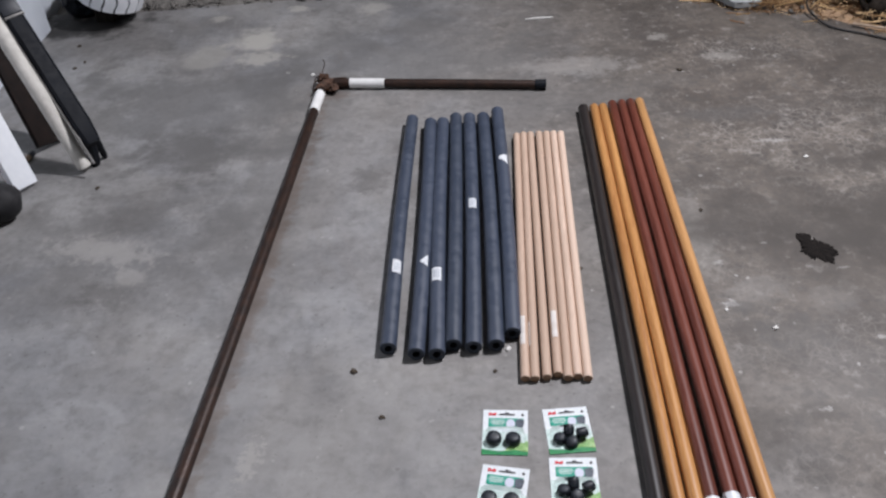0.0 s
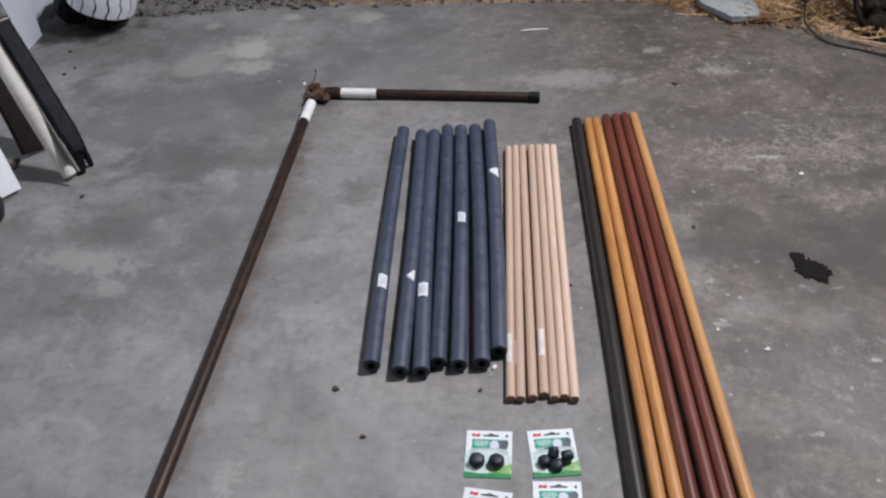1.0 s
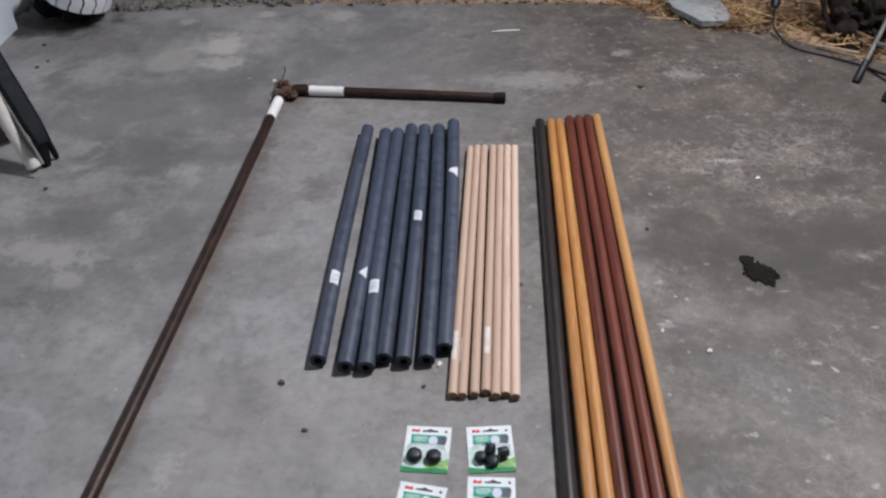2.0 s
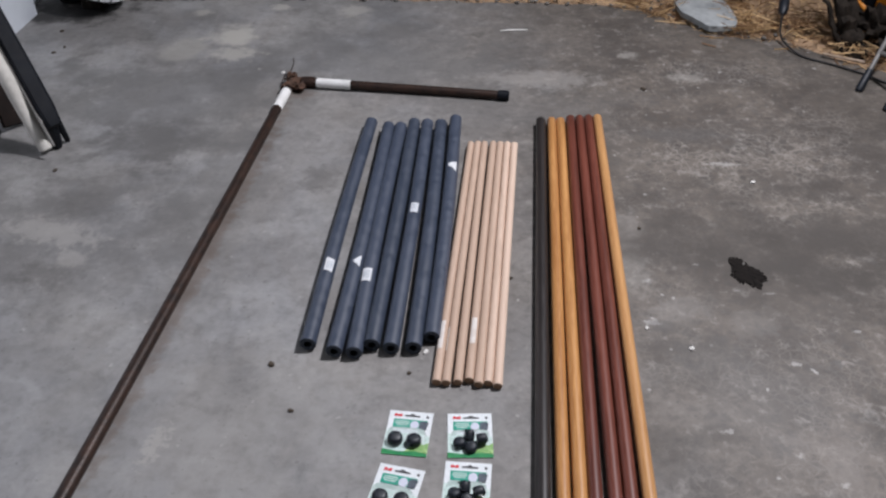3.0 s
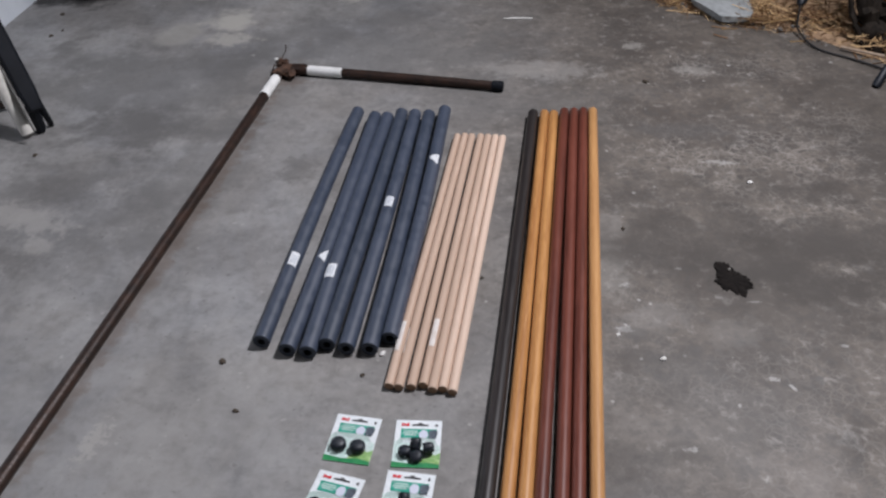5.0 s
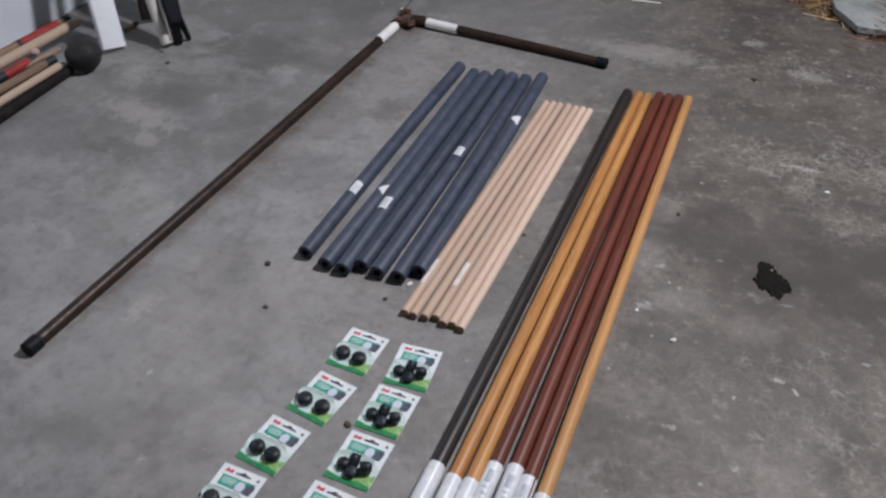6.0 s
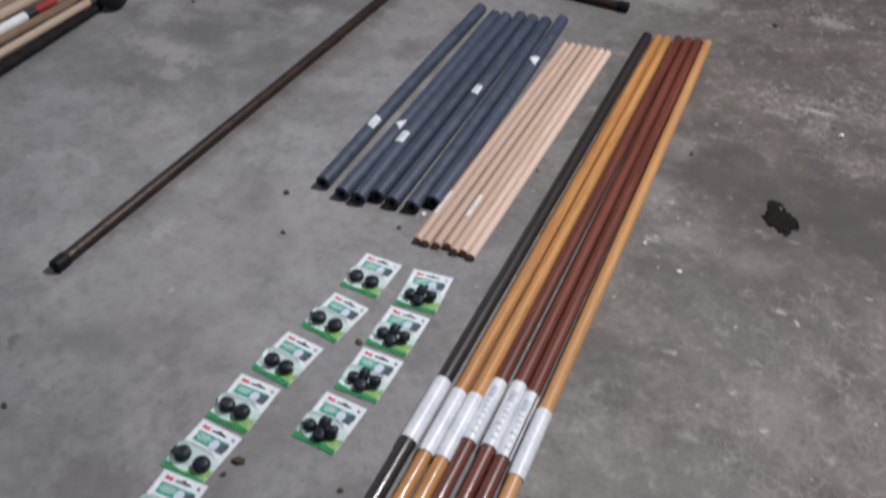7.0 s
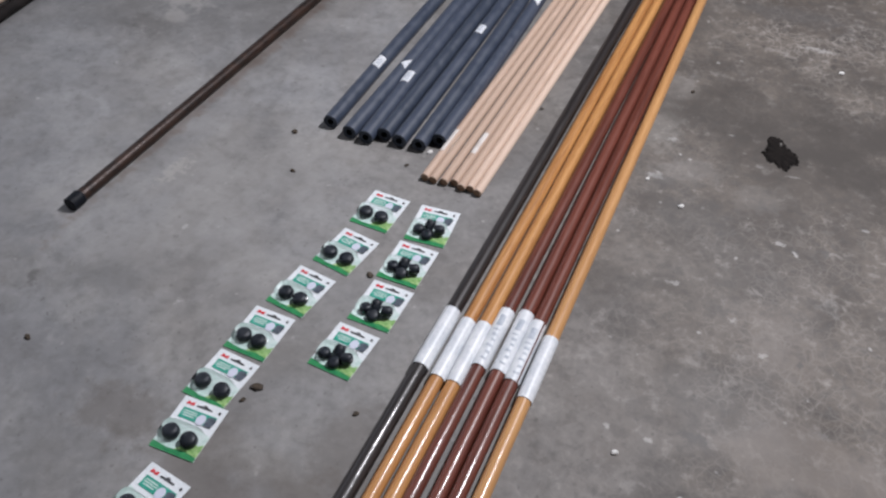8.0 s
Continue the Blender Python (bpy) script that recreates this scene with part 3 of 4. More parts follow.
    box(bm, -1.66, -1.535, 3.084, 4.6, -0.1, 2.7, 0.004)
    solid("wall_west", bm, "wall_paint", "pale bluish white painted wall", "wall", kind="structure")


build_structure()

# ---- pipe insulation tubes ----
FOAM_R, FOAM_HOLE = 0.0178, 0.0082
FOAM = [  # south end, north end, sideways bow
    ((-0.105, 1.359), (-0.098, 2.299), -0.004), ((-0.046, 1.341), (-0.044, 2.277), 0.004),
    ((-0.003, 1.339), (-0.008, 2.277), -0.004), ((0.031, 1.365), (0.029, 2.301), 0.002),
    ((0.073, 1.357), (0.068, 2.299), 0.003), ((0.120, 1.361), (0.108, 2.299), 0.004),
    ((0.156, 1.395), (0.150, 2.327), 0.005),
]


def foam_tube(a, b, bow, label_at=None):
    """A hollow foam sleeve lying on the floor, with a glued seam and perhaps a sticker."""
    r = FOAM_R
    ob = thing("foam_tube", "dark grey-blue foam pipe insulation tube lying on concrete", "pipe insulation", "foam tubes in a row")
    if label_at:
        ob["label"] = "dark grey-blue foam pipe insulation tube with a white sticker"
    p = line((*a, r), (*b, r), 14, (bow, 0, 0))
    bm = bmesh.new()
    sweep_rod(bm, p, r, 28, cap=False)
    part("skin", bm, "foam", ob)
    bm = bmesh.new()
    sweep_rod(bm, p, FOAM_HOLE, 20, cap=False)
    part("bore", bm, "foam_bore", ob)
    for centre, way in ((p[0], p[0] - p[1]), (p[-1], p[-1] - p[-2])):
        bm = bmesh.new()
        rim = [[bm.verts.new(q) for q in ring_points(c, way, rr, 28)] for c, rr in ((centre, r), (centre + way.normalized() * 0.0012, r * 0.93), (centre + way.normalized() * 0.0012, FOAM_HOLE * 1.05), (centre, FOAM_HOLE))]
        for q, s in zip(rim, rim[1:]):
            for k in range(28):
                bm.faces.new((q[k], q[(k + 1) % 28], s[(k + 1) % 28], s[k]))
        part("cut_end", bm, "foam_cut", ob)
    if label_at:
        along, length, a0, a1, skew, taper = label_at
        bm = wrap_patch(bmesh.new(), p[0], p[-1], along, along + length, r + 0.0006, radians(a0), radians(a1), skew, taper)
        for v in bm.verts:
            t = (v.co.y - p[0].y) / (p[-1].y - p[0].y)
            v.co.x += bow * math.sin(math.pi * t)
        sticker = part("sticker", bm, "label_paper", ob, "white paper sticker with a small grey bar code")
        if taper < 0.5:
            for f in (0.28, 0.5, 0.72):
                bm = wrap_patch(bmesh.new(), p[0], p[-1], along + length * 0.2, along + length * 0.8, r + 0.0011, radians(a0 + (a1 - a0) * (f - 0.05)), radians(a0 + (a1 - a0) * (f + 0.05)), 0, 0, 2)
                for v in bm.verts:
                    v.co.x += bow * math.sin(math.pi * (v.co.y - p[0].y) / (p[-1].y - p[0].y))
                part("bar", bm, "label_grey", sticker)
    return ob


STICKERS = {0: (0.225, 0.045, 40, 105, 0.004, 0.0), 1: (0.265, 0.042, 50, 105, -0.004, 0.9), 2: (0.215, 0.045, 60, 130, 0.0, 0.0),
            4: (0.470, 0.040, 55, 115, 0.0, 0.0), 6: (0.630, 0.045, 45, 120, 0.006, 0.75)}
for i, (a, b, bow) in enumerate(FOAM):
    foam_tube(a, b, bow, STICKERS.get(i))

# ---- wooden dowels ----
DOWEL_R = 0.0097
DOWEL_S = [(0.1755, 1.272), (0.195, 1.271), (0.219, 1.274), (0.2415, 1.281), (0.261, 1.271), (0.2805, 1.275), (0.300, 1.269)]
DOWEL_N = [(0.201, 2.204), (0.2206, 2.209), (0.2402, 2.208), (0.2645, 2.210), (0.2848, 2.209), (0.3050, 2.209), (0.3252, 2.207)]


def dowel(a, b, sticker):
    r = DOWEL_R
    ob = thing("dowel", "pale smooth round wooden dowel lying on concrete", "dowel", "wooden dowels in a row")
    bm = bmesh.new()
    p = line((*a, r), (*b, r), 6)
    way = (p[-1] - p[0]).normalized()
    sweep_rod(bm, [p[0] - way * 0.0, p[0] + way * 0.0012] + p[1:-1] + [p[-1] - way * 0.0012, p[-1]], r, 20, cap=False, radii=[r - 0.001] + [r] * (len(p)) + [r - 0.001])
    part("rod", bm, "dowel_wood", ob)
    for c in (p[0], p[-1]):
        bm = bmesh.new()
        bm.faces.new([bm.verts.new(q) for q in ring_points(c, way, r - 0.001, 20)])
        geom = bmesh.ops.extrude_face_region(bm, geom=list(bm.faces))
        bmesh.ops.translate(bm, verts=[g for g in geom["geom"] if isinstance(g, bmesh.types.BMVert)], vec=way * (0.001 if c is p[0] else -0.001))
        part("end_face", bm, "end_grain", ob, "sawn brown end grain")
    if sticker:
        ob["label"] = "pale round wooden dowel with a narrow white sticker"
        part("sticker", wrap_patch(bmesh.new(), p[0], p[-1], *sticker), "label_thin", ob, "narrow thin whitish sticker")
    return ob


DOWEL_STICKERS = {0: (0.090, 0.175, DOWEL_R + 0.0004, radians(75), radians(135)), 1: (0.088, 0.16, DOWEL_R + 0.0004, radians(130), radians(165)), 3: (0.100, 0.18, DOWEL_R + 0.0004, radians(60), radians(125))}
for i, (a, b) in enumerate(zip(DOWEL_S, DOWEL_N)):
    dowel(a, b, DOWEL_STICKERS.get(i))

# ---- long handles with paper sleeves ----
POLE_R = 0.0132
POLES = [  # colour, x at the north end and at y = 0.87, north end, sleeve from and to, gap in the sleeve (degrees)
    ("wenge_film", "dark grey wood-look", 0.402, 0.3845, 2.338, 0.796, 0.938, None), ("oak_film", "orange oak-look", 0.4335, 0.421, 2.344, 0.786, 0.927, None),
    ("oak_film", "orange oak-look", 0.4597, 0.4515, 2.344, 0.786, 0.930, None), ("mahogany_film", "red-brown mahogany-look", 0.489, 0.478, 2.360, 0.836, 0.977, None),
    ("mahogany_film", "red-brown mahogany-look", 0.516, 0.5135, 2.362, 0.838, 0.986, 150), ("mahogany_film", "red-brown mahogany-look", 0.5425, 0.5415, 2.366, 0.828, 0.972, 40),
    ("pine_film", "light orange pine-look", 0.569, 0.5745, 2.368, 0.802, 0.946, None),
]
POLE_SOUTH = 0.32


def pole(mat, look_name, xn, xm, yn, s0, s1, gap):
    r = POLE_R * (1.12 if mat == "wenge_film" else 1.0)
    slope = (xn - xm) / (yn - 0.87)
    ob = thing("broom_handle", f"{look_name} film-wrapped broom handle with a white paper sleeve", "broom handle", "broom handles in a row")
    place = lambda y, z=r: Vector((xm + slope * (y - 0.87), y, z))
    p = [place(POLE_SOUTH + (yn - POLE_SOUTH) * i / 10) for i in range(11)]
    bm = bmesh.new()
    sweep_rod(bm, p[:-1] + [place(yn - 0.004), place(yn)], r, 24, radii=[r] * 11 + [r * 0.8])
    part("shaft", bm, mat, ob)
    a, b = place(s0), place(s1)
    if gap is None:
        start, sweep = radians(-80), radians(340)
    else:
        start, sweep = radians(gap + 8), radians(344)
    sleeve = part("paper_sleeve", shell(bmesh.new(), a, b, r + 0.0008, 0.0009, start, sweep, 30, 3), "label_paper", ob, "white printed paper sleeve")
    if mat == "mahogany_film":
        for u0, u1, f0, f1 in ((0.096, 0.122, 66, 108), (0.070, 0.076, 62, 100), (0.058, 0.063, 62, 92), (0.044, 0.049, 62, 104), (0.028, 0.034, 60, 88), (0.014, 0.018, 60, 100), (0.084, 0.087, 66, 110)):
            bm = wrap_patch(bmesh.new(), a, b, u0, u1, r + 0.0018, radians(f0), radians(f1), 0, 0, 5)
            part("print", bm, "label_grey", sleeve)
    return ob


for row in POLES:
    pole(*row)

# ---- cards with rubber caps ----
CARD_W, CARD_H = 0.086, 0.108


def flat_shape(outline, z, thick=0.0003):
    return extrude_outline(bmesh.new(), outline, z, z + thick)


def rect(cx, cy, w, h):
    return [(cx - w / 2, cy - h / 2), (cx + w / 2, cy - h / 2), (cx + w / 2, cy + h / 2), (cx - w / 2, cy + h / 2)]


def oval(cx, cy, rx, ry, count=20):
    return [(cx + rx * math.cos(math.tau * i / count), cy + ry * math.sin(math.tau * i / count)) for i in range(count)]


def cap_mesh(r, h):
    """A rubber ferrule: a short tapered cylinder with a rounded foot."""
    bm = bmesh.new()
    rows = ((0, r * 0.95), (h * 0.08, r), (h * 0.50, r * 0.99), (h * 0.72, r * 0.94), (h * 0.88, r * 0.80), (h * 0.97, r * 0.56), (h, r * 0.25))
    sweep_rod(bm, [Vector((0, 0, z)) for z, _ in rows], r, 22, radii=[q for _, q in rows])
    return bm


def card(caps, label):
    """A printed blister card lying on its back, with the caps under a clear cover."""
    ob = thing("blister_card", label, "blister pack", "blister cards in two columns")
    z = 0.0012
    bm = bmesh.new()
    nx, ny = 6, 8
    top = [[bm.verts.new((-CARD_W / 2 + CARD_W * i / nx, -CARD_H / 2 + CARD_H * j / ny, z + 0.0)) for j in range(ny + 1)] for i in range(nx + 1)]
    for i in range(nx):
        for j in range(ny):
            bm.faces.new((top[i][j], top[i + 1][j], top[i + 1][j + 1], top[i][j + 1]))
    low = bmesh.ops.extrude_face_region(bm, geom=list(bm.faces))
    bmesh.ops.translate(bm, verts=[g for g in low["geom"] if isinstance(g, bmesh.types.BMVert)], vec=(0, 0, -0.0008))
    part("card", bm, "card_white", ob)
    h = z + 0.0006
    part("green_band", flat_shape([(-0.043, -0.054), (0.043, -0.054), (0.043, -0.046), (0.02, -0.0425), (-0.012, -0.0455), (-0.043, -0.041)], h), "card_green", ob, "dark green printed band")
    part("leaf_print", flat_shape([(0.0, -0.0445), (0.02, -0.0420), (0.043, -0.0455), (0.043, -0.020), (0.034, -0.026), (0.026, -0.022), (0.016, -0.032), (0.006, -0.034)], h), "card_leaf", ob, "pale green leaf print")
    part("mint_field", flat_shape([(-0.0425, -0.046), (0.0425, -0.046), (0.0425, -0.004), (0.022, 0.003), (-0.008, -0.001), (-0.0425, 0.006)], z), "card_mint", ob, "pale mint printed field")
    part("logo", flat_shape([(-0.0335, 0.0395), (-0.0285, 0.0395), (-0.0265, 0.0415), (-0.0245, 0.0395), (-0.018, 0.0395), (-0.0175, 0.046), (-0.0215, 0.046), (-0.0245, 0.043), (-0.0275, 0.046), (-0.0325, 0.046), (-0.0315, 0.043)], h), "card_red", ob, "red printed mark")
    part("hang_slot", flat_shape([(-0.012, 0.0405), (0.018, 0.0405), (0.018, 0.0435), (0.008, 0.0445), (0.0055, 0.0475), (0.0005, 0.0475), (-0.002, 0.0445), (-0.012, 0.0435)], h), "print_black", ob, "dark hanging slot")
    part("drop", flat_shape([(0.031, 0.0395), (0.0345, 0.0395), (0.0355, 0.042), (0.0328, 0.0465), (0.030, 0.042)], h), "print_black", ob)
    panel = part("teal_panel", flat_shape([(-0.032, 0.0120), (0.022, 0.0120), (0.034, 0.0215), (0.034, 0.0330), (-0.032, 0.0330)], h), "card_teal", ob, "teal printed panel with pale bars")
    for cy, w in ((0.0275, 0.026), (0.0230, 0.028), (0.0185, 0.022)):
        part("bar", flat_shape(rect(-0.0145, cy, w, 0.0022), h + 0.0004), "card_mint", panel)
    part("disc", flat_shape(oval(0.0100, 0.0195, 0.0085, 0.0105), h + 0.0008), "card_lilac", ob, "pale lilac disc")
    part("picture", flat_shape([(0.0195, 0.0105), (0.0335, 0.0105), (0.0365, 0.0270), (0.0300, 0.0310), (0.0195, 0.0285)], h + 0.0008), "card_print", ob, "dark printed picture")
    for x, y, z0, r, tall, lean in caps:
        bm = cap_mesh(r, tall)
        turn = Vector((0, 0, 1)).rotation_difference(Vector(lean)).to_matrix().to_4x4()
        bmesh.ops.transform(bm, matrix=Matrix.Translation((x, y, h + 0.001 + z0)) @ turn, verts=bm.verts)
        part("rubber_cap", bm, "rubber", ob, "black rubber furniture cap")
    # clear cover: a rounded tray over the lower half
    bm = bmesh.new()
    cx, cy, hw, hh, rise = 0.0, -0.0215, 0.0385, 0.0215, 0.0195
    rows = []
    for f, zz in ((1.06, 0.0), (1.0, 0.0005), (0.965, rise * 0.55), (0.93, rise * 0.9), (0.86, rise), (0.4, rise * 1.02)):
        ring = []
        for i in range(32):
            a = math.tau * i / 32
            c, s = math.cos(a), math.sin(a)
            k = 1 / (abs(c) ** 5 + abs(s) ** 5) ** 0.2
            ring.append(bm.verts.new((cx + hw * f * c * k, cy + hh * f * s * k, h + 0.0006 + zz)))
        rows.append(ring)
    for q, s in zip(rows, rows[1:]):
        for k in range(32):
            bm.faces.new((q[k], q[(k + 1) % 32], s[(k + 1) % 32], s[k]))
    bm.faces.new(rows[-1])
    cover = part("blister", bm, "clear_plastic", ob, "clear plastic blister")
    cover.visible_shadow = False
    return ob


UP = (0, 0, 1)
PAIR = [(-0.0200, -0.0215, 0.001, 0.0148, 0.0150, UP), (0.0165, -0.0225, 0.001, 0.0148, 0.0150, UP)]
FOUR = [(-0.0215, -0.0250, 0.001, 0.0120, 0.0140, (-0.12, 0.05, 0.97)), (-0.0040, -0.0165, 0.004, 0.0104, 0.0200, (0.02, 0.80, 0.50)),
        (0.0125, -0.0215, 0.0106, 0.0107, 0.0205, (0.97, 0.20, 0.05)), (0.0010, -0.0325, 0.000, 0.0124, 0.0130, (0.0, -0.10, 0.98))]
PAIRS = [(0.1305, 1.145, -3), (0.121, 1.011, -9.5), (0.092, 0.882, -8), (0.075, 0.761, -2), (0.069, 0.645, -5), (0.077, 0.538, 1), (0.094, 0.400, -9)]
FOURS = [(0.250, 1.147, 4), (0.250, 1.028, -1), (0.250, 0.909, -1.5), (0.237, 0.786, -4.5)]
shake = random.Random(11)
for caps, places, count in ((PAIR, PAIRS, "two"), (FOUR, FOURS, "four")):
    for x, y, turn in places:
        # the caps lie loose under the cover, each card a little differently
        loose = [(cx + shake.gauss(0, 0.0012), cy + shake.gauss(0, 0.0012), cz, r, h, (lx + shake.gauss(0, 0.10), ly + shake.gauss(0, 0.10), lz)) for cx, cy, cz, r, h, (lx, ly, lz) in caps]
        card(loose, f"white and green blister card with {count} black rubber caps").matrix_world = pose(x, y, 0.0004, 0.6, 0, turn)


# ---- rusty pipe frame ----
def pipe_frame():
    ob = thing("pipe_frame", "rusty steel pipe corner frame with white tape bands", "pipe frame")
    r = 0.0140
    corner = Vector((-0.386, 2.535, 0.0))
    sx, sn = Vector((-0.472, 0.900, r)), Vector((-0.392, 2.500, r + 0.004))
    bm = bmesh.new()
    sweep_rod(bm, line(sn, sx, 24, (0.003, 0, 0)), r, 20, wobble=0.01)
    part("long_pipe", bm, "rust", ob)
    ew, ee = Vector((-0.345, 2.545, r + 0.004)), Vector((0.296, 2.488, r))
    bm = bmesh.new()
    sweep_rod(bm, line(ew, ee, 14, (0, 0.002, 0)), r, 20, wobble=0.01)
    part("short_pipe", bm, "rust", ob)
    for a, b, f0, f1 in ((sn, sx, 0.014, 0.083), (ew, ee, 0.060, 0.232)):
        bm = bmesh.new()
        p = [a.lerp(b, f0 + (f1 - f0) * i / 8) for i in range(9)]
        sweep_rod(bm, p, r, 22, radii=[r + 0.0012 + 0.0006 * (i % 2) for i in range(9)])
        part("tape_band", bm, "white_tape", ob, "white tape wrapped round the pipe")
    for c, way in ((sx, (sn - sx).normalized()), (ee, (ew - ee).normalized())):
        bm = bmesh.new()
        sweep_rod(bm, [c - way * 0.010, c - way * 0.008, c + way * 0.022, c + way * 0.025], r, 18, radii=[r * 0.85, r * 1.18, r * 1.2, r * 1.02])
        part("end_cap", bm, "black_plastic", ob, "black rubber end cap")
    # corner fitting: collars, a plate and a bent tie wire
    bm = bmesh.new()
    sweep_rod(bm, [ew + Vector((-0.012, 0, 0)), ew + Vector((0.028, 0, 0))], r, 18, radii=[r * 1.22, r * 1.25])
    part("collar", bm, "rust", ob)
    bm = bmesh.new()
    sweep_rod(bm, spline([(-0.402, 2.49, 0.018), (-0.392, 2.525, 0.020), (-0.368, 2.545, 0.020), (-0.34, 2.547, 0.018)], 5), r, 14, radii=None, wobble=0.12)
    part("elbow", bm, "rust_bright", ob, "flaking rusty elbow fitting")
    bm = lump(bmesh.new(), (-0.392, 2.562, 0.022), 0.018, 0.019, 0.019, 0.9, 3, 4, 2.6)
    part("nut", bm, "rust_bright", ob)
    bm = lump(bmesh.new(), (-0.362, 2.522, 0.016), 0.024, 0.018, 0.012, 0.9, 3, 6, 2.6)
    part("lug", bm, "rust_bright", ob)
    for pts in (((-0.392, 2.565, 0.035), (-0.396, 2.58, 0.042), (-0.390, 2.60, 0.055), (-0.394, 2.615, 0.066)), ((-0.393, 2.558, 0.03), (-0.406, 2.568, 0.034), (-0.418, 2.560, 0.026), (-0.424, 2.535, 0.006), (-0.416, 2.512, 0.004))):
        bm = bmesh.new()
        sweep_rod(bm, spline(pts, 6), 0.0017, 6)
        part("tie_wire", bm, "rust", ob, "bent rusty tie wire")
    return ob


pipe_frame()


# ---- things along the west wall ----
def leaning_board():
    ob = thing("white_board", "white painted board leaning on the wall", "board")
    a = Vector((-1.150, 2.022, 0.002))
    up = Vector((-0.33, 0.31, 1)).normalized()
    across = Vector((0.35, 0.92, 0))
    across = (across - up * across.dot(up)).normalized()
    face = across.cross(up)
    bm = box(bmesh.new(), -0.037, 0.037, -0.011, 0.011, 0.0, 0.95, 0.003)
    m = Matrix((across, face, up)).transposed().to_4x4()
    m.translation = a + Vector((0, 0, 0.01))
    bmesh.ops.transform(bm, matrix=m, verts=bm.verts)
    part("board", bm, "white_paint", ob)


def leaning_sticks():
    ob = thing("white_stick", "chipped cream-white wooden stick leaning on the wall", "stick")
    bm = bmesh.new()
    a, d = Vector((-1.012, 2.110, 0.010)), Vector((-0.36, 0.21, 1))
    sweep_rod(bm, [a, a + d * 0.004] + [a + d * (0.85 * i / 8) for i in range(1, 9)], 0.020, 12, radii=[0.013, 0.0195] + [0.020] * 8, wobble=0.03)
    part("stick", bm, "cream_paint", ob)
    # a folded stand: a flat-sided black body, a bent foot with two prongs, a buckled strap and a thin grey rod
    ob = thing("black_post", "black plastic folded stand with a forked foot leaning on the wall", "stand")
    a, d = Vector((-0.969, 2.120, 0.085)), Vector((-0.60, 0.535, 1))
    up = d.normalized()
    across = Vector((0.74, 0.67, 0))
    across = (across - up * across.dot(up)).normalized()
    turned = Matrix((across, across.cross(up), up)).transposed().to_4x4()
    turned.translation = a
    bm = bmesh.new()
    rings = []
    for z, w, t in ((0.0, 0.019, 0.012), (0.012, 0.021, 0.014), (0.06, 0.025, 0.016), (0.20, 0.025, 0.016), (0.95, 0.023, 0.015)):
        rings.append([bm.verts.new((w * x, t * y, z)) for x, y in ((-1, -0.6), (-0.7, -1), (0.7, -1), (1, -0.6), (1, 0.6), (0.7, 1), (-0.7, 1), (-1, 0.6))])
    for p, q in zip(rings, rings[1:]):
        for k in range(8):
            bm.faces.new((p[k], p[(k + 1) % 8], q[(k + 1) % 8], q[k]))
    bm.faces.new(list(reversed(rings[0])))
    bm.faces.new(rings[-1])
    bmesh.ops.transform(bm, matrix=turned, verts=bm.verts)
    part("body", bm, "black_plastic", ob)
    for off, foot, r in ((-0.006, (-0.996, 2.142, 0.003), 0.017), (0.013, (-0.979, 2.176, 0.004), 0.009)):
        bm = bmesh.new()
        q = a + across * off + up * 0.02
        foot = Vector(foot)
        sweep_rod(bm, [foot, foot + (q - foot) * 0.12, q], r, 8, radii=[r * 0.8, r, r * 1.1])
        part("prong", bm, "black_plastic", ob)
    for z in (0.385, 0.440):
        bm = box(bmesh.new(), -0.027, 0.027, -0.019, 0.019, z, z + 0.007, 0.002)
        bmesh.ops.transform(bm, matrix=turned, verts=bm.verts)
        part("buckle", bm, "steel", ob, "pale metal buckle")
    bm = box(bmesh.new(), -0.0255, 0.0255, -0.0175, 0.0175, 0.394, 0.438, 0.002)
    bmesh.ops.transform(bm, matrix=turned, verts=bm.verts)
    part("strap", bm, "rubber", ob, "black webbing strap")
    bm = bmesh.new()
    q = a - across * 0.030
    sweep_rod(bm, [q - up * 0.05, q + up * 0.90], 0.0045, 8)
    part("rod", bm, "steel", ob, "thin grey metal rod")
    ob = thing("dark_plank", "dark brown wooden plank leaning on the wall", "plank")
    bm = box(bmesh.new(), -0.045, 0.045, -0.012, 0.012, 0.0, 0.8, 0.003)
    up = Vector((-0.45, 0.50, 1)).normalized()
    across = Vector((0.5, 0.86, 0))
    across = (across - up * across.dot(up)).normalized()
    m = Matrix((across, across.cross(up), up)).transposed().to_4x4()
    m.translation = Vector((-1.16, 2.25, 0.012))
    bmesh.ops.transform(bm, matrix=m, verts=bm.verts)
    part("plank", bm, "brown_wood", ob)

    ob = thing("peg", "short brown wooden peg with a black end on the floor", "peg")
    a, b = Vector((-1.212, 2.136, 0.009)), Vector((-1.200, 2.204, 0.009))
    bm = bmesh.new()
    sweep_rod(bm, [a, a.lerp(b, 0.7)], 0.008, 10, radii=[0.007, 0.008])
    part("shaft", bm, "ash_wood", ob)
    bm = bmesh.new()
    sweep_rod(bm, [a.lerp(b, 0.7), b], 0.009, 10, radii=[0.009, 0.008])
    part("tip", bm, "rubber", ob, "black rubber tip")


leaning_board()
leaning_sticks()


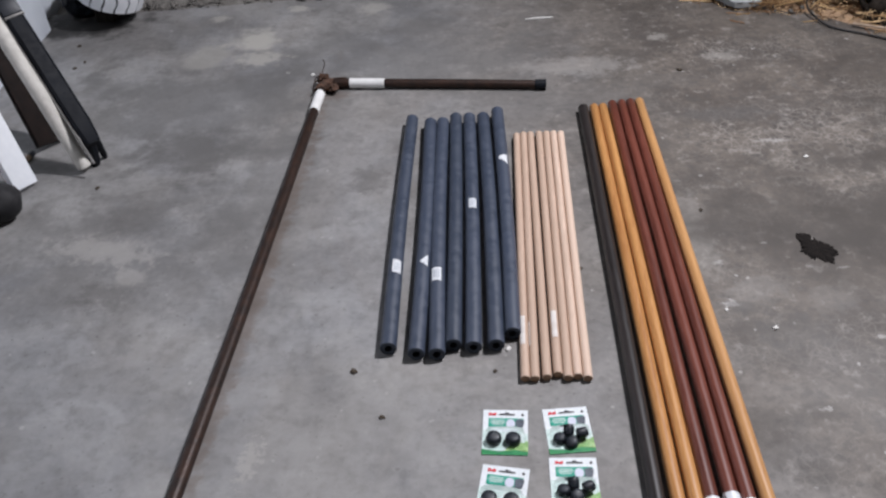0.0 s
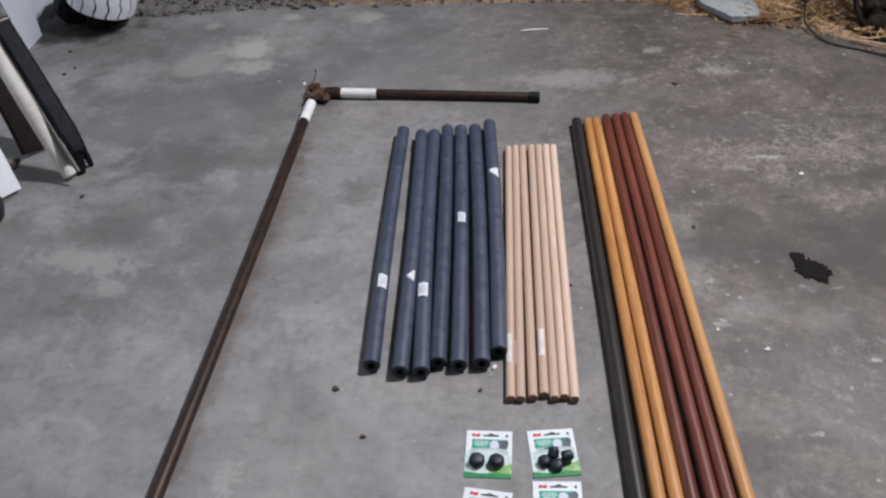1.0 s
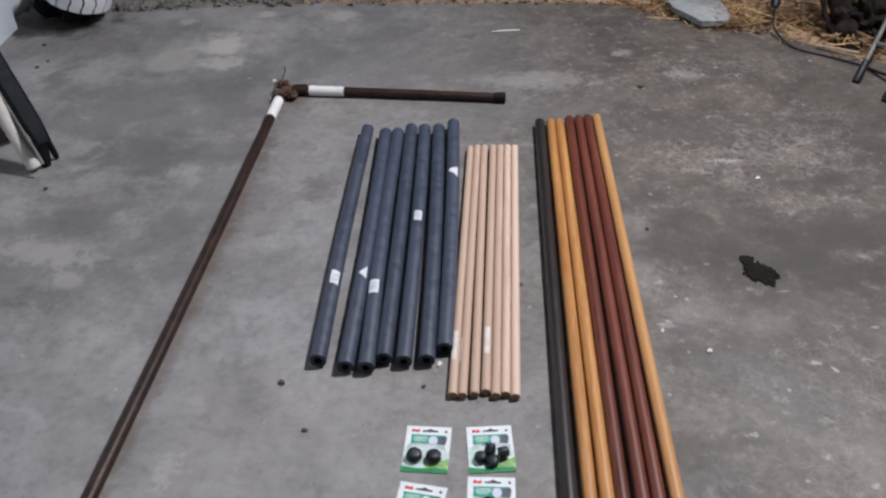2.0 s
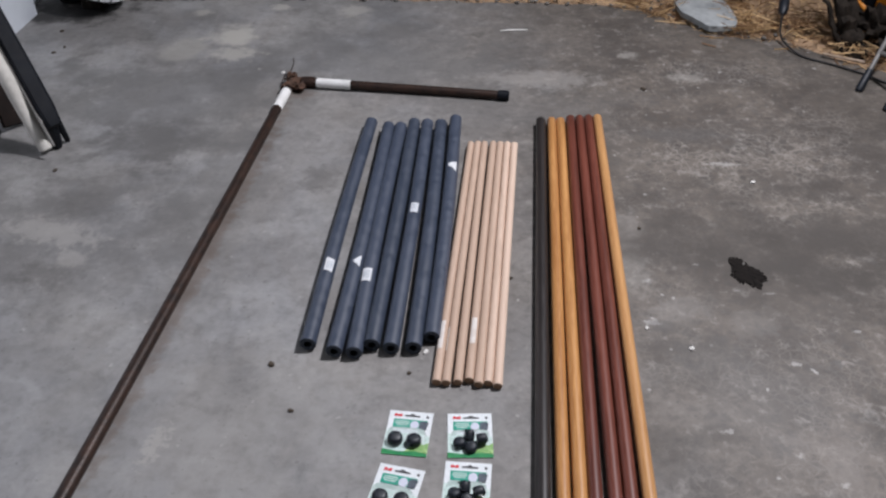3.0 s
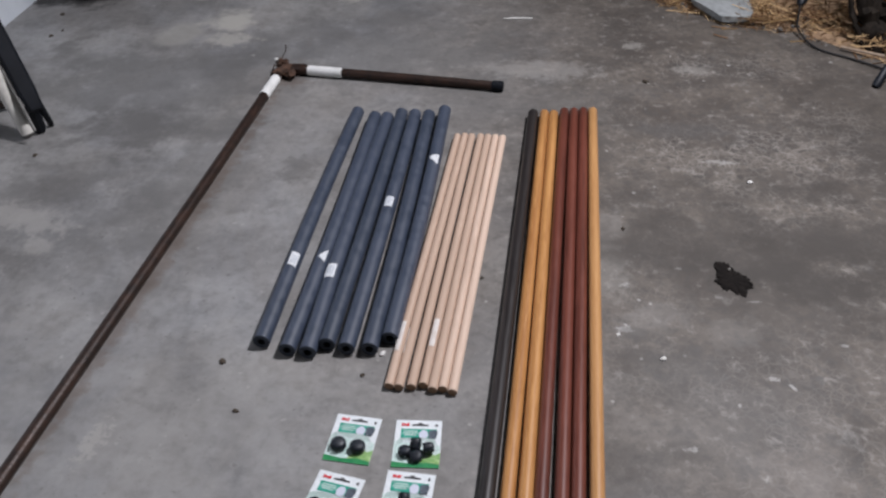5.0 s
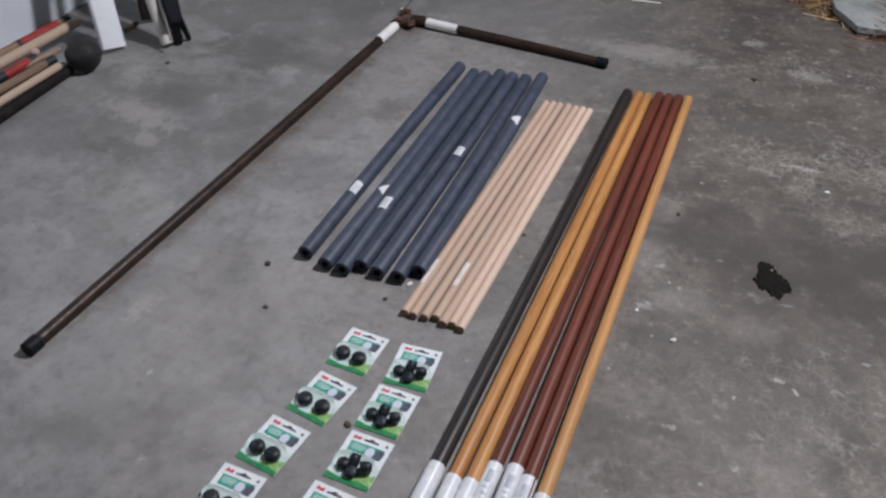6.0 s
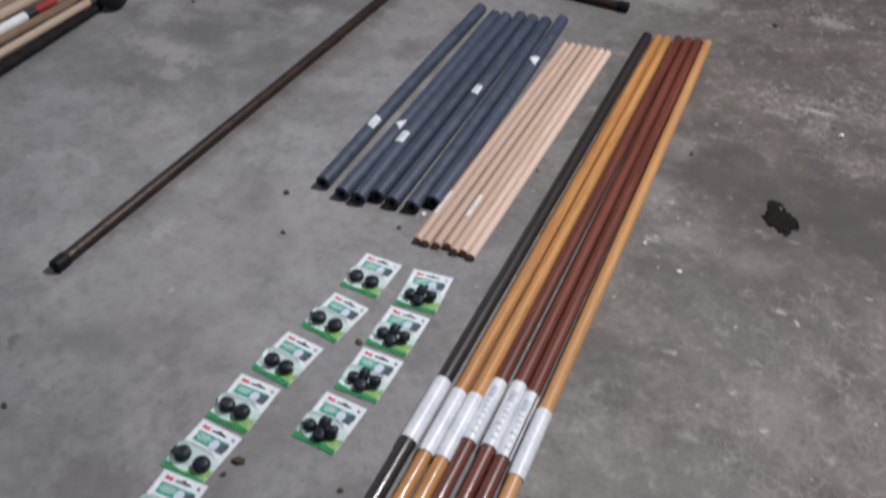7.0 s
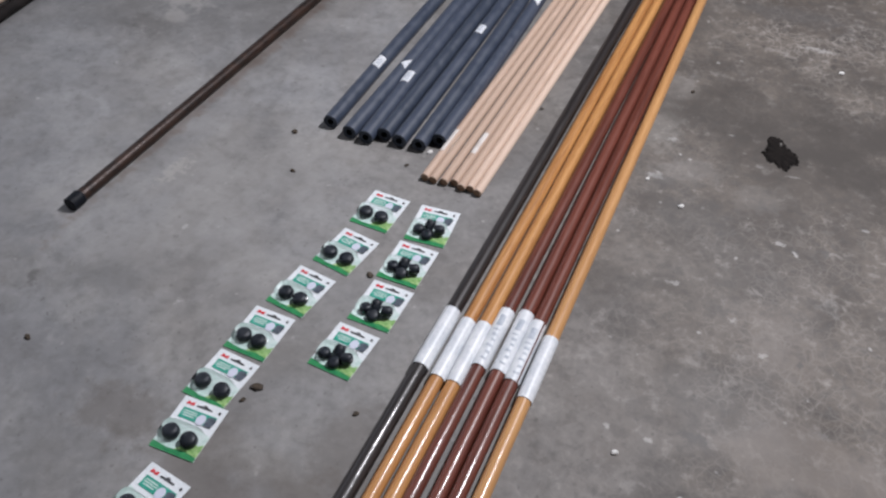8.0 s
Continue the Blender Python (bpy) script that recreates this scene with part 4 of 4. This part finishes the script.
def wooden_poles():
    """Old tool handles stacked along the foot of the wall."""
    def rod(name, label, a, b, r, mat, bands=(), category="pole"):
        ob = thing(name, label, category, "handles along the wall")
        a, b = Vector(a), Vector(b)
        way = (b - a).normalized()
        bm = bmesh.new()
        sweep_rod(bm, [a, a + way * 0.004] + [a.lerp(b, i / 6) for i in range(1, 6)] + [b - way * 0.004, b], r, 14, radii=[r * 0.8] + [r] * 7 + [r * 0.8])
        part("shaft", bm, mat, ob)
        for s0, s1, m in bands:
            bm = bmesh.new()
            sweep_rod(bm, [b - way * s1, b - way * s0], r, 16, radii=[r * 1.06, r * 1.06])
            part("band", bm, m, ob)
        return ob

    rod("wooden_pole", "pale wooden tool handle lying along the wall", (-1.215, 0.80, 0.043), (-1.181, 1.825, 0.043), 0.0115, "ash_wood")
    rod("wooden_pole", "brown wooden tool handle with a black tip", (-1.300, 0.80, 0.044), (-1.222, 1.85, 0.044), 0.0125, "old_wood", ((0.0, 0.035, "rubber"),))
    rod("wooden_pole", "wooden handle with red, black and white bands", (-1.330, 0.80, 0.044), (-1.280, 1.83, 0.044), 0.0135, "ash_wood", ((0.0, 0.022, "rubber"), (0.022, 0.115, "red_tape"), (0.115, 0.155, "rubber"), (0.155, 0.32, "white_tape")))
    rod("wooden_pole", "thin pale wooden stake lying along the wall", (-1.345, 1.30, 0.042), (-1.258, 1.915, 0.042), 0.0085, "ash_wood")
    rod("wooden_pole", "long pale wooden tool handle lying along the wall", (-1.400, 0.80, 0.050), (-1.322, 2.075, 0.050), 0.0155, "ash_wood")
    rod("wooden_pole", "wooden handle with a red taped grip", (-1.440, 0.80, 0.060), (-1.345, 2.06, 0.060), 0.0140, "old_wood", ((0.0, 0.02, "rubber"), (0.045, 0.195, "red_tape"), (0.195, 0.21, "rubber")))
    rod("black_bar", "black iron bar lying along the wall", (-1.160, 0.80, 0.0165), (-1.178, 1.86, 0.0165), 0.016, "iron", category="bar")
    bm = lump(bmesh.new(), (-1.288, 1.845, 0.058), 0.018, 0.012, 0.012, 0.3, 2, 3)
    solid("wood_chip", bm, "dowel_wood", "small pale wood chip on the handles", "wood chip")
    bm = lump(bmesh.new(), (-1.148, 1.893, 0.051), 0.052, 0.052, 0.050, 0.10, 3, 2)
    solid("rubber_ball", bm, "old_rubber", "dull black rubber ball at the ends of the handles", "ball")
    # a batten across the floor carries the stack
    bm = box(bmesh.new(), -1.46, -1.188, 1.10, 1.14, 0.0, 0.031, 0.003)
    solid("batten", bm, "old_wood", "short wooden batten under the tool handles", "batten")


wooden_poles()


def tyre():
    """A small wheel lying on its side, propped up towards the wall, its lugged tread turned to the concrete."""
    ob = thing("tyre", "small tyre with white-painted zigzag tread lugs lying tilted on a block", "tyre")
    big, tall = 0.118, 0.105
    centre = Vector((-1.256, 3.150, 0.088))
    axis = Vector((0.38, 0.03, 1.0)).normalized()
    across = Vector((0, 1, 0)).cross(axis).normalized()
    ahead = axis.cross(across)

    def at(r, a, d):
        return centre + (across * math.cos(a) + ahead * math.sin(a)) * r + axis * d

    bm = bmesh.new()
    count = 60
    rows = [[bm.verts.new(at(q, math.tau * k / count, d)) for k in range(count)] for q, d in
            ((0.050, -0.018), (0.070, -0.026), (0.095, -0.024), (big - 0.014, -0.006), (big - 0.010, 0.01), (big - 0.008, tall * 0.5), (big - 0.012, tall), (0.095, tall + 0.024), (0.070, tall + 0.020), (0.050, tall))]
    for a, b in zip(rows, rows[1:] + rows[:1]):
        for k in range(count):
            bm.faces.new((a[k], a[(k + 1) % count], b[(k + 1) % count], b[k]))
    part("carcass", bm, "grime", ob, "black rubber carcass")
    lugs = 17
    for i in range(lugs):
        a0, a1 = math.tau * i / lugs, math.tau * (i + 1) / lugs
        gap = 0.030
        bm = bmesh.new()
        grid = []
        for j in range(8):
            f = j / 7
            zig = 0.026 * (1 if (j // 2) % 2 else -1)
            grid.append([bm.verts.new(at(big + 0.004 * math.sin(math.pi * f), a0 + gap + zig + (a1 - a0 - 2 * gap) * k / 4, -0.004 + (tall + 0.004) * f)) for k in range(5)])
        for p, q in zip(grid, grid[1:]):
            for k in range(4):
                bm.faces.new((p[k], p[k + 1], q[k + 1], q[k]))
        thick = bmesh.ops.extrude_face_region(bm, geom=list(bm.faces))
        hub = centre + axis * tall / 2
        for g in thick["geom"]:
            if isinstance(g, bmesh.types.BMVert):
                inward = hub - g.co
                g.co += (inward - axis * inward.dot(axis)).normalized() * 0.014
        part("lug", bm, "white_paint", ob, "white-painted tread lug")
    bm = box(bmesh.new(), -1.324, -1.254, 3.13, 3.24, 0.0, 0.058, 0.004)
    solid("timber_block", bm, "grey_wood", "dark timber block propping up the tyre", "block")


tyre()


def shade_lump():
    """A slumped black lump, added for the deep shade between wall and tyre."""
    bm = bmesh.new()
    ball = bmesh.ops.create_icosphere(bm, subdivisions=4, radius=1)
    for v in ball["verts"]:
        fold = 0.16 * noise.noise(v.co * 2.2 + Vector((3, 1, 7))) + 0.07 * noise.noise(v.co * 6.0)
        q = v.co * (1 + fold)
        v.co = Vector((-1.395 + 0.078 * q.x, 3.265 + 0.125 * q.y, max(0.003, 0.055 + 0.075 * q.z)))
    solid("shade_lump", bm, "black_plastic", "black lump added for the deep shade beside the tyre", "sack")


shade_lump()


# ---- things at the north-east corner ----
def corner_things():
    # a split slab: a rough oval with broken, uneven edges
    rim = []
    for i in range(44):
        a = math.tau * i / 44
        c, d = math.cos(a), math.sin(a)
        k = 1.0 / (abs(c) ** 4 + abs(d) ** 4) ** 0.25 + 0.05 * noise.noise(Vector((c * 2.4, d * 2.4, 3))) + 0.05 * noise.noise(Vector((c * 9, d * 9, 6)))
        # the corner towards the tyre is broken off
        k = min(k, 0.88 / max(0.01, -0.80 * c - 0.60 * d)) if -0.80 * c - 0.60 * d > 0 else k
        rim.append((1.006 + 0.092 * k * c - 0.020 * d, 3.145 + 0.148 * k * d))
    bm = extrude_outline(bmesh.new(), rim, 0.012, 0.032)
    bmesh.ops.bevel(bm, geom=[e for e in bm.edges if abs(e.verts[0].co.z - e.verts[1].co.z) < 1e-5], offset=0.003, segments=2, profile=0.5, affect="EDGES")
    solid("slate_slab", bm, "slate", "flat blue-grey stone slab on the concrete edge", "stone slab")
    ob = thing("cable", "thin black cable with a plug lying across the concrete", "cable")
    bm = bmesh.new()
    sweep_rod(bm, spline([(1.272, 3.12, 0.088), (1.256, 3.065, 0.074), (1.240, 3.00, 0.045), (1.232, 2.935, 0.020), (1.272, 2.835, 0.005), (1.365, 2.765, 0.005), (1.435, 2.708, 0.006), (1.52, 2.625, 0.005), (1.80, 2.45, 0.005)], 10), 0.0034, 8)
    part("wire", bm, "cable", ob)
    bm = bmesh.new()
    sweep_rod(bm, [Vector((1.249, 3.035, 0.061)), Vector((1.253, 3.050, 0.068)), Vector((1.268, 3.110, 0.086)), Vector((1.271, 3.120, 0.088))], 0.016, 10, radii=[0.008, 0.017, 0.018, 0.012])
    part("plug", bm, "rubber", ob, "black rubber plug")
    # folding stand with rubber feet
    ob = thing("metal_stand", "grey tubular metal stand with black rubber feet", "stand")
    for foot, top in (((1.392, 2.590, 0.0), (1.78, 3.10, 0.52)), ((1.438, 2.470, 0.0), (1.40, 2.70, 0.60))):
        foot, top = Vector(foot), Vector(top)
        way = (top - foot).normalized()
        if top.x < 1.5:
            top = foot + Vector((0.30, 0.22, 0.55))
            way = (top - foot).normalized()
        bm = bmesh.new()
        sweep_rod(bm, [foot + way * 0.05, top], 0.0075, 12)
        part("leg", bm, "steel", ob)
        bm = bmesh.new()
        sweep_rod(bm, [foot + Vector((0, 0, 0.002)), foot + way * 0.012, foot + way * 0.075, foot + way * 0.08], 0.011, 12, radii=[0.010, 0.0135, 0.011, 0.009])
        part("rubber_foot", bm, "rubber", ob, "black rubber foot")
    bm = bmesh.new()
    sweep_rod(bm, [Vector((1.46, 2.68, 0.09)), Vector((1.52, 2.52, 0.13))], 0.007, 10)
    part("crossbar", bm, "steel", ob)
    # a dug-up root stock and a dark tool box
    ob = thing("root_stock", "dark gnarled root stock lying in the straw", "root")
    rnd = random.Random(3)
    for pts, r0 in (([(1.470, 2.865, -0.01), (1.445, 2.905, 0.05), (1.405, 2.965, 0.14), (1.355, 3.05, 0.28)], 0.030),
                    ([(1.480, 2.880, 0.0), (1.470, 2.930, 0.06), (1.450, 2.99, 0.15), (1.42, 3.08, 0.26)], 0.022),
                    ([(1.430, 2.870, 0.0), (1.395, 2.925, 0.06), (1.355, 2.985, 0.16), (1.32, 3.05, 0.25)], 0.010),
                    ([(1.480, 2.87, 0.01), (1.54, 2.88, 0.03), (1.59, 2.86, 0.02), (1.66, 2.80, 0.0)], 0.016),
                    ([(1.500, 2.90, 0.02), (1.55, 2.94, 0.06), (1.62, 2.93, 0.04), (1.70, 2.97, 0.03)], 0.018),
                    ([(1.475, 2.86, 0.01), (1.50, 2.82, 0.02), (1.56, 2.80, 0.01), (1.60, 2.77, 0.0)], 0.008)):
        bm = bmesh.new()
        p = [q + Vector((rnd.gauss(0, 0.003), rnd.gauss(0, 0.003), rnd.gauss(0, 0.003))) for q in spline(pts, 6)]
        sweep_rod(bm, p, r0, 9, radii=[r0 * (1.1 - 0.5 * i / len(p)) * rnd.uniform(0.8, 1.2) for i in range(len(p))], wobble=0.25)
        part("root", bm, "grey_wood", ob)
    bm = lump(bmesh.new(), (1.545, 2.935, 0.045), 0.095, 0.075, 0.085, 0.8, 4, 5, 2.8)
    part("root_ball", bm, "grey_wood", ob, "knotted dark root ball")
    bm = bmesh.new()
    sweep_rod(bm, spline([(1.468, 3.00, 0.13), (1.490, 2.965, 0.118), (1.515, 2.950, 0.095), (1.530, 2.945, 0.065)], 6), 0.009, 8)
    solid("hook_handle", bm, "orange_plastic", "bent orange plastic handle hanging over the roots", "handle")
    ob = thing("tool_box", "black plastic tool box with orange catches on the straw", "tool box")
    bm = box(bmesh.new(), 1.50, 1.95, 2.99, 3.25, 0.0, 0.32, 0.012)
    part("body", bm, "black_plastic", ob)
    bm = box(bmesh.new(), 1.49, 1.96, 2.98, 3.26, 0.322, 0.36, 0.01)
    part("lid", bm, "black_plastic", ob)
    for x in (1.53, 1.80):
        bm = box(bmesh.new(), x, x + 0.035, 2.968, 2.986, 0.10, 0.34, 0.004)
        part("catch", bm, "orange_plastic", ob, "orange plastic catch")
    bm = bmesh.new()
    sweep_rod(bm, [Vector((1.345, 2.832, 0.012)), Vector((1.40, 2.803, 0.013)), Vector((1.465, 2.775, 0.012))], 0.005, 8, wobble=0.2)
    solid("stick", bm, "ash_wood", "short pale stick beside the cable", "stick")


corner_things()


# ---- loose earth, straw and debris ----
def strand(bm, at, turn, tilt, length, r, bend):
    d = Vector((math.cos(turn) * math.cos(tilt), math.sin(turn) * math.cos(tilt), math.sin(tilt)))
    side = Vector((-d.y, d.x, 0)).normalized()
    up = d.cross(side)
    rows = []
    for f in (-0.5, 0.0, 0.5):
        c = Vector(at) + d * length * f + side * bend * (0.25 - f * f)
        rows.append([bm.verts.new(c + (side * math.cos(a) + up * math.sin(a)) * r) for a in (0.0, 2.09, 4.19)])
    for a, b in zip(rows, rows[1:]):
        for k in range(3):
            bm.faces.new((a[k], a[(k + 1) % 3], b[(k + 1) % 3], b[k]))
    bm.faces.new(rows[0])
    bm.faces.new(list(reversed(rows[2])))


def loose_stuff():
    rnd = random.Random(7)
    bm = bmesh.new()
    for _ in range(6200):
        x = rnd.uniform(0.72, 2.2)
        y = edge_y(x) - 0.025 + abs(rnd.gauss(0, 0.26))
        if 0.90 < x < 1.11 and 3.0 < y < 3.3 and rnd.random() < 0.93:
            continue
        if x > 1.28 and y < edge_y(x) + 0.07 and rnd.random() < 0.8:
            continue
        # heaped in drifts with bare earth between them
        if noise.noise(Vector((x * 7.0, y * 9.0, 3))) + 0.35 * noise.noise(Vector((x * 22, y * 22, 8))) < -0.02 and rnd.random() < 0.72:
            continue
        depth = max(0.0, y - edge_y(x))
        z = 0.003 + min(0.04, depth * 0.2) * rnd.random() + min(depth * 0.12, 0.04)
        thin = rnd.random() ** 2.2
        strand(bm, (x, y, z), rnd.uniform(0, math.pi), rnd.gauss(0, 0.14), rnd.uniform(0.015, 0.06) + 0.09 * thin, 0.0005 + 0.0013 * rnd.random() ** 2, rnd.uniform(-0.02, 0.02))
    # long, thick stalks lying on top, and tufts pushed over the slab's east edge
    for _ in range(170):
        x = rnd.uniform(0.80, 2.0)
        y = edge_y(x) + 0.01 + abs(rnd.gauss(0, 0.20))
        if 0.91 < x < 1.07 and 3.0 < y < 3.3:
            continue
        depth = max(0.0, y - edge_y(x))
        strand(bm, (x, y, 0.018 + min(depth * 0.2, 0.06)), rnd.uniform(0, math.pi), rnd.gauss(0, 0.16), rnd.uniform(0.05, 0.16), rnd.uniform(0.0010, 0.0024), rnd.uniform(-0.04, 0.04))
    for _ in range(260):
        strand(bm, (rnd.gauss(1.115, 0.035), rnd.uniform(2.985, 3.28), rnd.uniform(0.012, 0.034)), rnd.gauss(0.3, 0.8), rnd.gauss(0, 0.15), rnd.uniform(0.02, 0.08), rnd.uniform(0.0006, 0.0018), rnd.uniform(-0.02, 0.02))
    for x, y, turn in ((0.985, 2.905, 2.6), (1.225, 2.885, 0.1), (1.02, 2.965, 0.1), (0.99, 2.975, 3.0)):
        strand(bm, (x, y, 0.003), turn, 0.02, 0.05, 0.0022, 0.006)
    for _ in range(700):
        x = rnd.uniform(-0.55, 0.80)
        y = edge_y(x) + 0.0 + abs(rnd.gauss(0, 0.2))
        strand(bm, (x, y, 0.008), rnd.uniform(0, math.pi), rnd.gauss(0, 0.1), rnd.uniform(0.01, 0.07), 0.0005 + 0.0011 * rnd.random(), rnd.uniform(-0.01, 0.01))
    solid("straw", bm, "straw", "loose golden straw scattered over the earth", "straw", kind="stuff", smooth=False)
    bm = bmesh.new()
    pebble = bmesh.ops.create_icosphere(bm, subdivisions=1, radius=1)["verts"]
    base, tris = [v.co.copy() for v in pebble], [[v.index for v in f.verts] for f in bm.faces]
    bm.free()
    verts, faces = [], []
    for i in range(1300):
        x = rnd.uniform(-1.45, 1.3)
        y = edge_y(x) + rnd.uniform(-0.02, 0.45)
        s = (0.003 + 0.011 * rnd.random() ** 2) * (1.2 if x < -0.4 else 0.8)
        flat, turn = rnd.uniform(0.6, 1.0), Matrix.Rotation(rnd.uniform(0, math.tau), 3, "Z")
        for c in base:
            k = s * (1 + 0.5 * noise.noise(c * 1.6 + Vector((i * 7.3, i * 3.1, i))))
            verts.append(turn @ Vector((c.x * k, c.y * k * flat, c.z * k * 0.7)) + Vector((x, y, s * 0.4 + 0.004)))
        faces += [[n + len(base) * i for n in tri] for tri in tris]
    me = bpy.data.meshes.new("gravel")
    me.from_pydata(verts, [], faces)
    me.materials.append(M["stone"])
    me.shade_smooth()
    tagged(new("gravel", me), "loose stones and clods along the concrete edge", "gravel", "", "stuff")
    # small dark and pale bits lying on the concrete
    for x, y, s in ((-0.175, 1.311, 0.008), (0.116, 1.304, 0.0055), (-0.107, 1.188, 0.006), (0.323, 1.622, 0.005), (0.640, 1.833, 0.006), (0.728, 2.574, 0.010),
                    (0.137, 0.654, 0.011), (0.128, 0.622, 0.006), (0.320, 0.674, 0.006), (0.195, 0.971, 0.008), (-0.312, 0.583, 0.007), (-0.95, 2.02, 0.008), (-1.275, 2.755, 0.008), (-1.255, 2.80, 0.007), (-1.32, 2.93, 0.009)):
        bm = lump(bmesh.new(), (x, y, s * 0.3), s, s * 0.75, s * 0.4, 0.6, 2, int(x * 100) + 60)
        solid("clod", bm, "debris", "small dark crumb of earth on the concrete", "debris", "crumbs on the floor")
    for x, y, s in ((0.145, 1.367, 0.007), (0.707, 1.409, 0.007), (0.963, 2.056, 0.007), (0.743, 0.775, 0.007), (-0.44, 2.64, 0.008), (0.62, 1.47, 0.005)):
        bm = lump(bmesh.new(), (x, y, s * 0.3), s, s * 0.7, s * 0.45, 0.5, 2, int(x * 100) + 90)
        solid("chip", bm, "lime_chip", "small white mortar chip on the concrete", "debris", "chips on the floor")
    bm = bmesh.new()
    sweep_rod(bm, [Vector((0.268, 2.994, 0.003)), Vector((0.31, 2.999, 0.004)), Vector((0.366, 3.004, 0.003))], 0.004, 6, radii=[0.002, 0.004, 0.003])
    solid("wood_splinter", bm, "lime_chip", "thin pale splinter lying on the concrete", "splinter")
    # a trodden, flattened clump of black dirt with a ragged rim and a few loose crumbs
    bm = bmesh.new()
    mid = Vector((0.872, 1.666, 0.0))

    def rim(a):
        c, d = math.cos(a), math.sin(a)
        k = 0.88 + 0.16 * noise.noise(Vector((c * 4.6, d * 4.6, 11))) + 0.20 * noise.noise(Vector((c * 9, d * 9, 1)))
        # corners pushed out and bays between them: direction, amount, sharpness
        for way, much, sharp in ((2.22, 0.50, 11), (1.60, 0.14, 8), (5.23, 0.28, 10), (6.10, 0.16, 8), (1.02, -0.20, 10), (4.50, -0.20, 10)):
            k += much * max(0.0, math.cos(a - way)) ** sharp
        return Vector((0.0365 * k * c, 0.051 * k * d, 0))

    rows = []
    for f, z in ((1.0, 0.0006), (0.94, 0.0020), (0.80, 0.0036), (0.55, 0.0048), (0.25, 0.0052)):
        rows.append([])
        for i in range(120):
            q = mid + rim(math.tau * i / 120) * f
            q.z = z + (0.0022 * noise.noise(Vector((q.x * 130, q.y * 130, 2))) if f < 1 else 0)
            rows[-1].append(bm.verts.new(q))
    for p, q in zip(rows, rows[1:]):
        for k in range(120):
            bm.faces.new((p[k], p[(k + 1) % 120], q[(k + 1) % 120], q[k]))
    bm.faces.new(rows[-1])
    for k in range(46):
        a = rnd.uniform(0, math.tau)
        q = mid + rim(a) * rnd.uniform(0.1, 1.04)
        size = rnd.uniform(0.0015, 0.0048)
        lump(bm, (q.x, q.y, 0.002), size, size * 1.1, size * 0.45, 0.8, 2, k, 2.6)
    solid("dirt_clump", bm, "grime", "flattened clump of black dirt on the concrete", "dirt")
    bm = lump(bmesh.new(), (0.868, 1.696, 0.0085), 0.0045, 0.003, 0.0024, 0.5, 2, 12)
    solid("chip", bm, "stone", "small pale chip stuck on the black dirt", "debris", "chips on the floor")


loose_stuff()
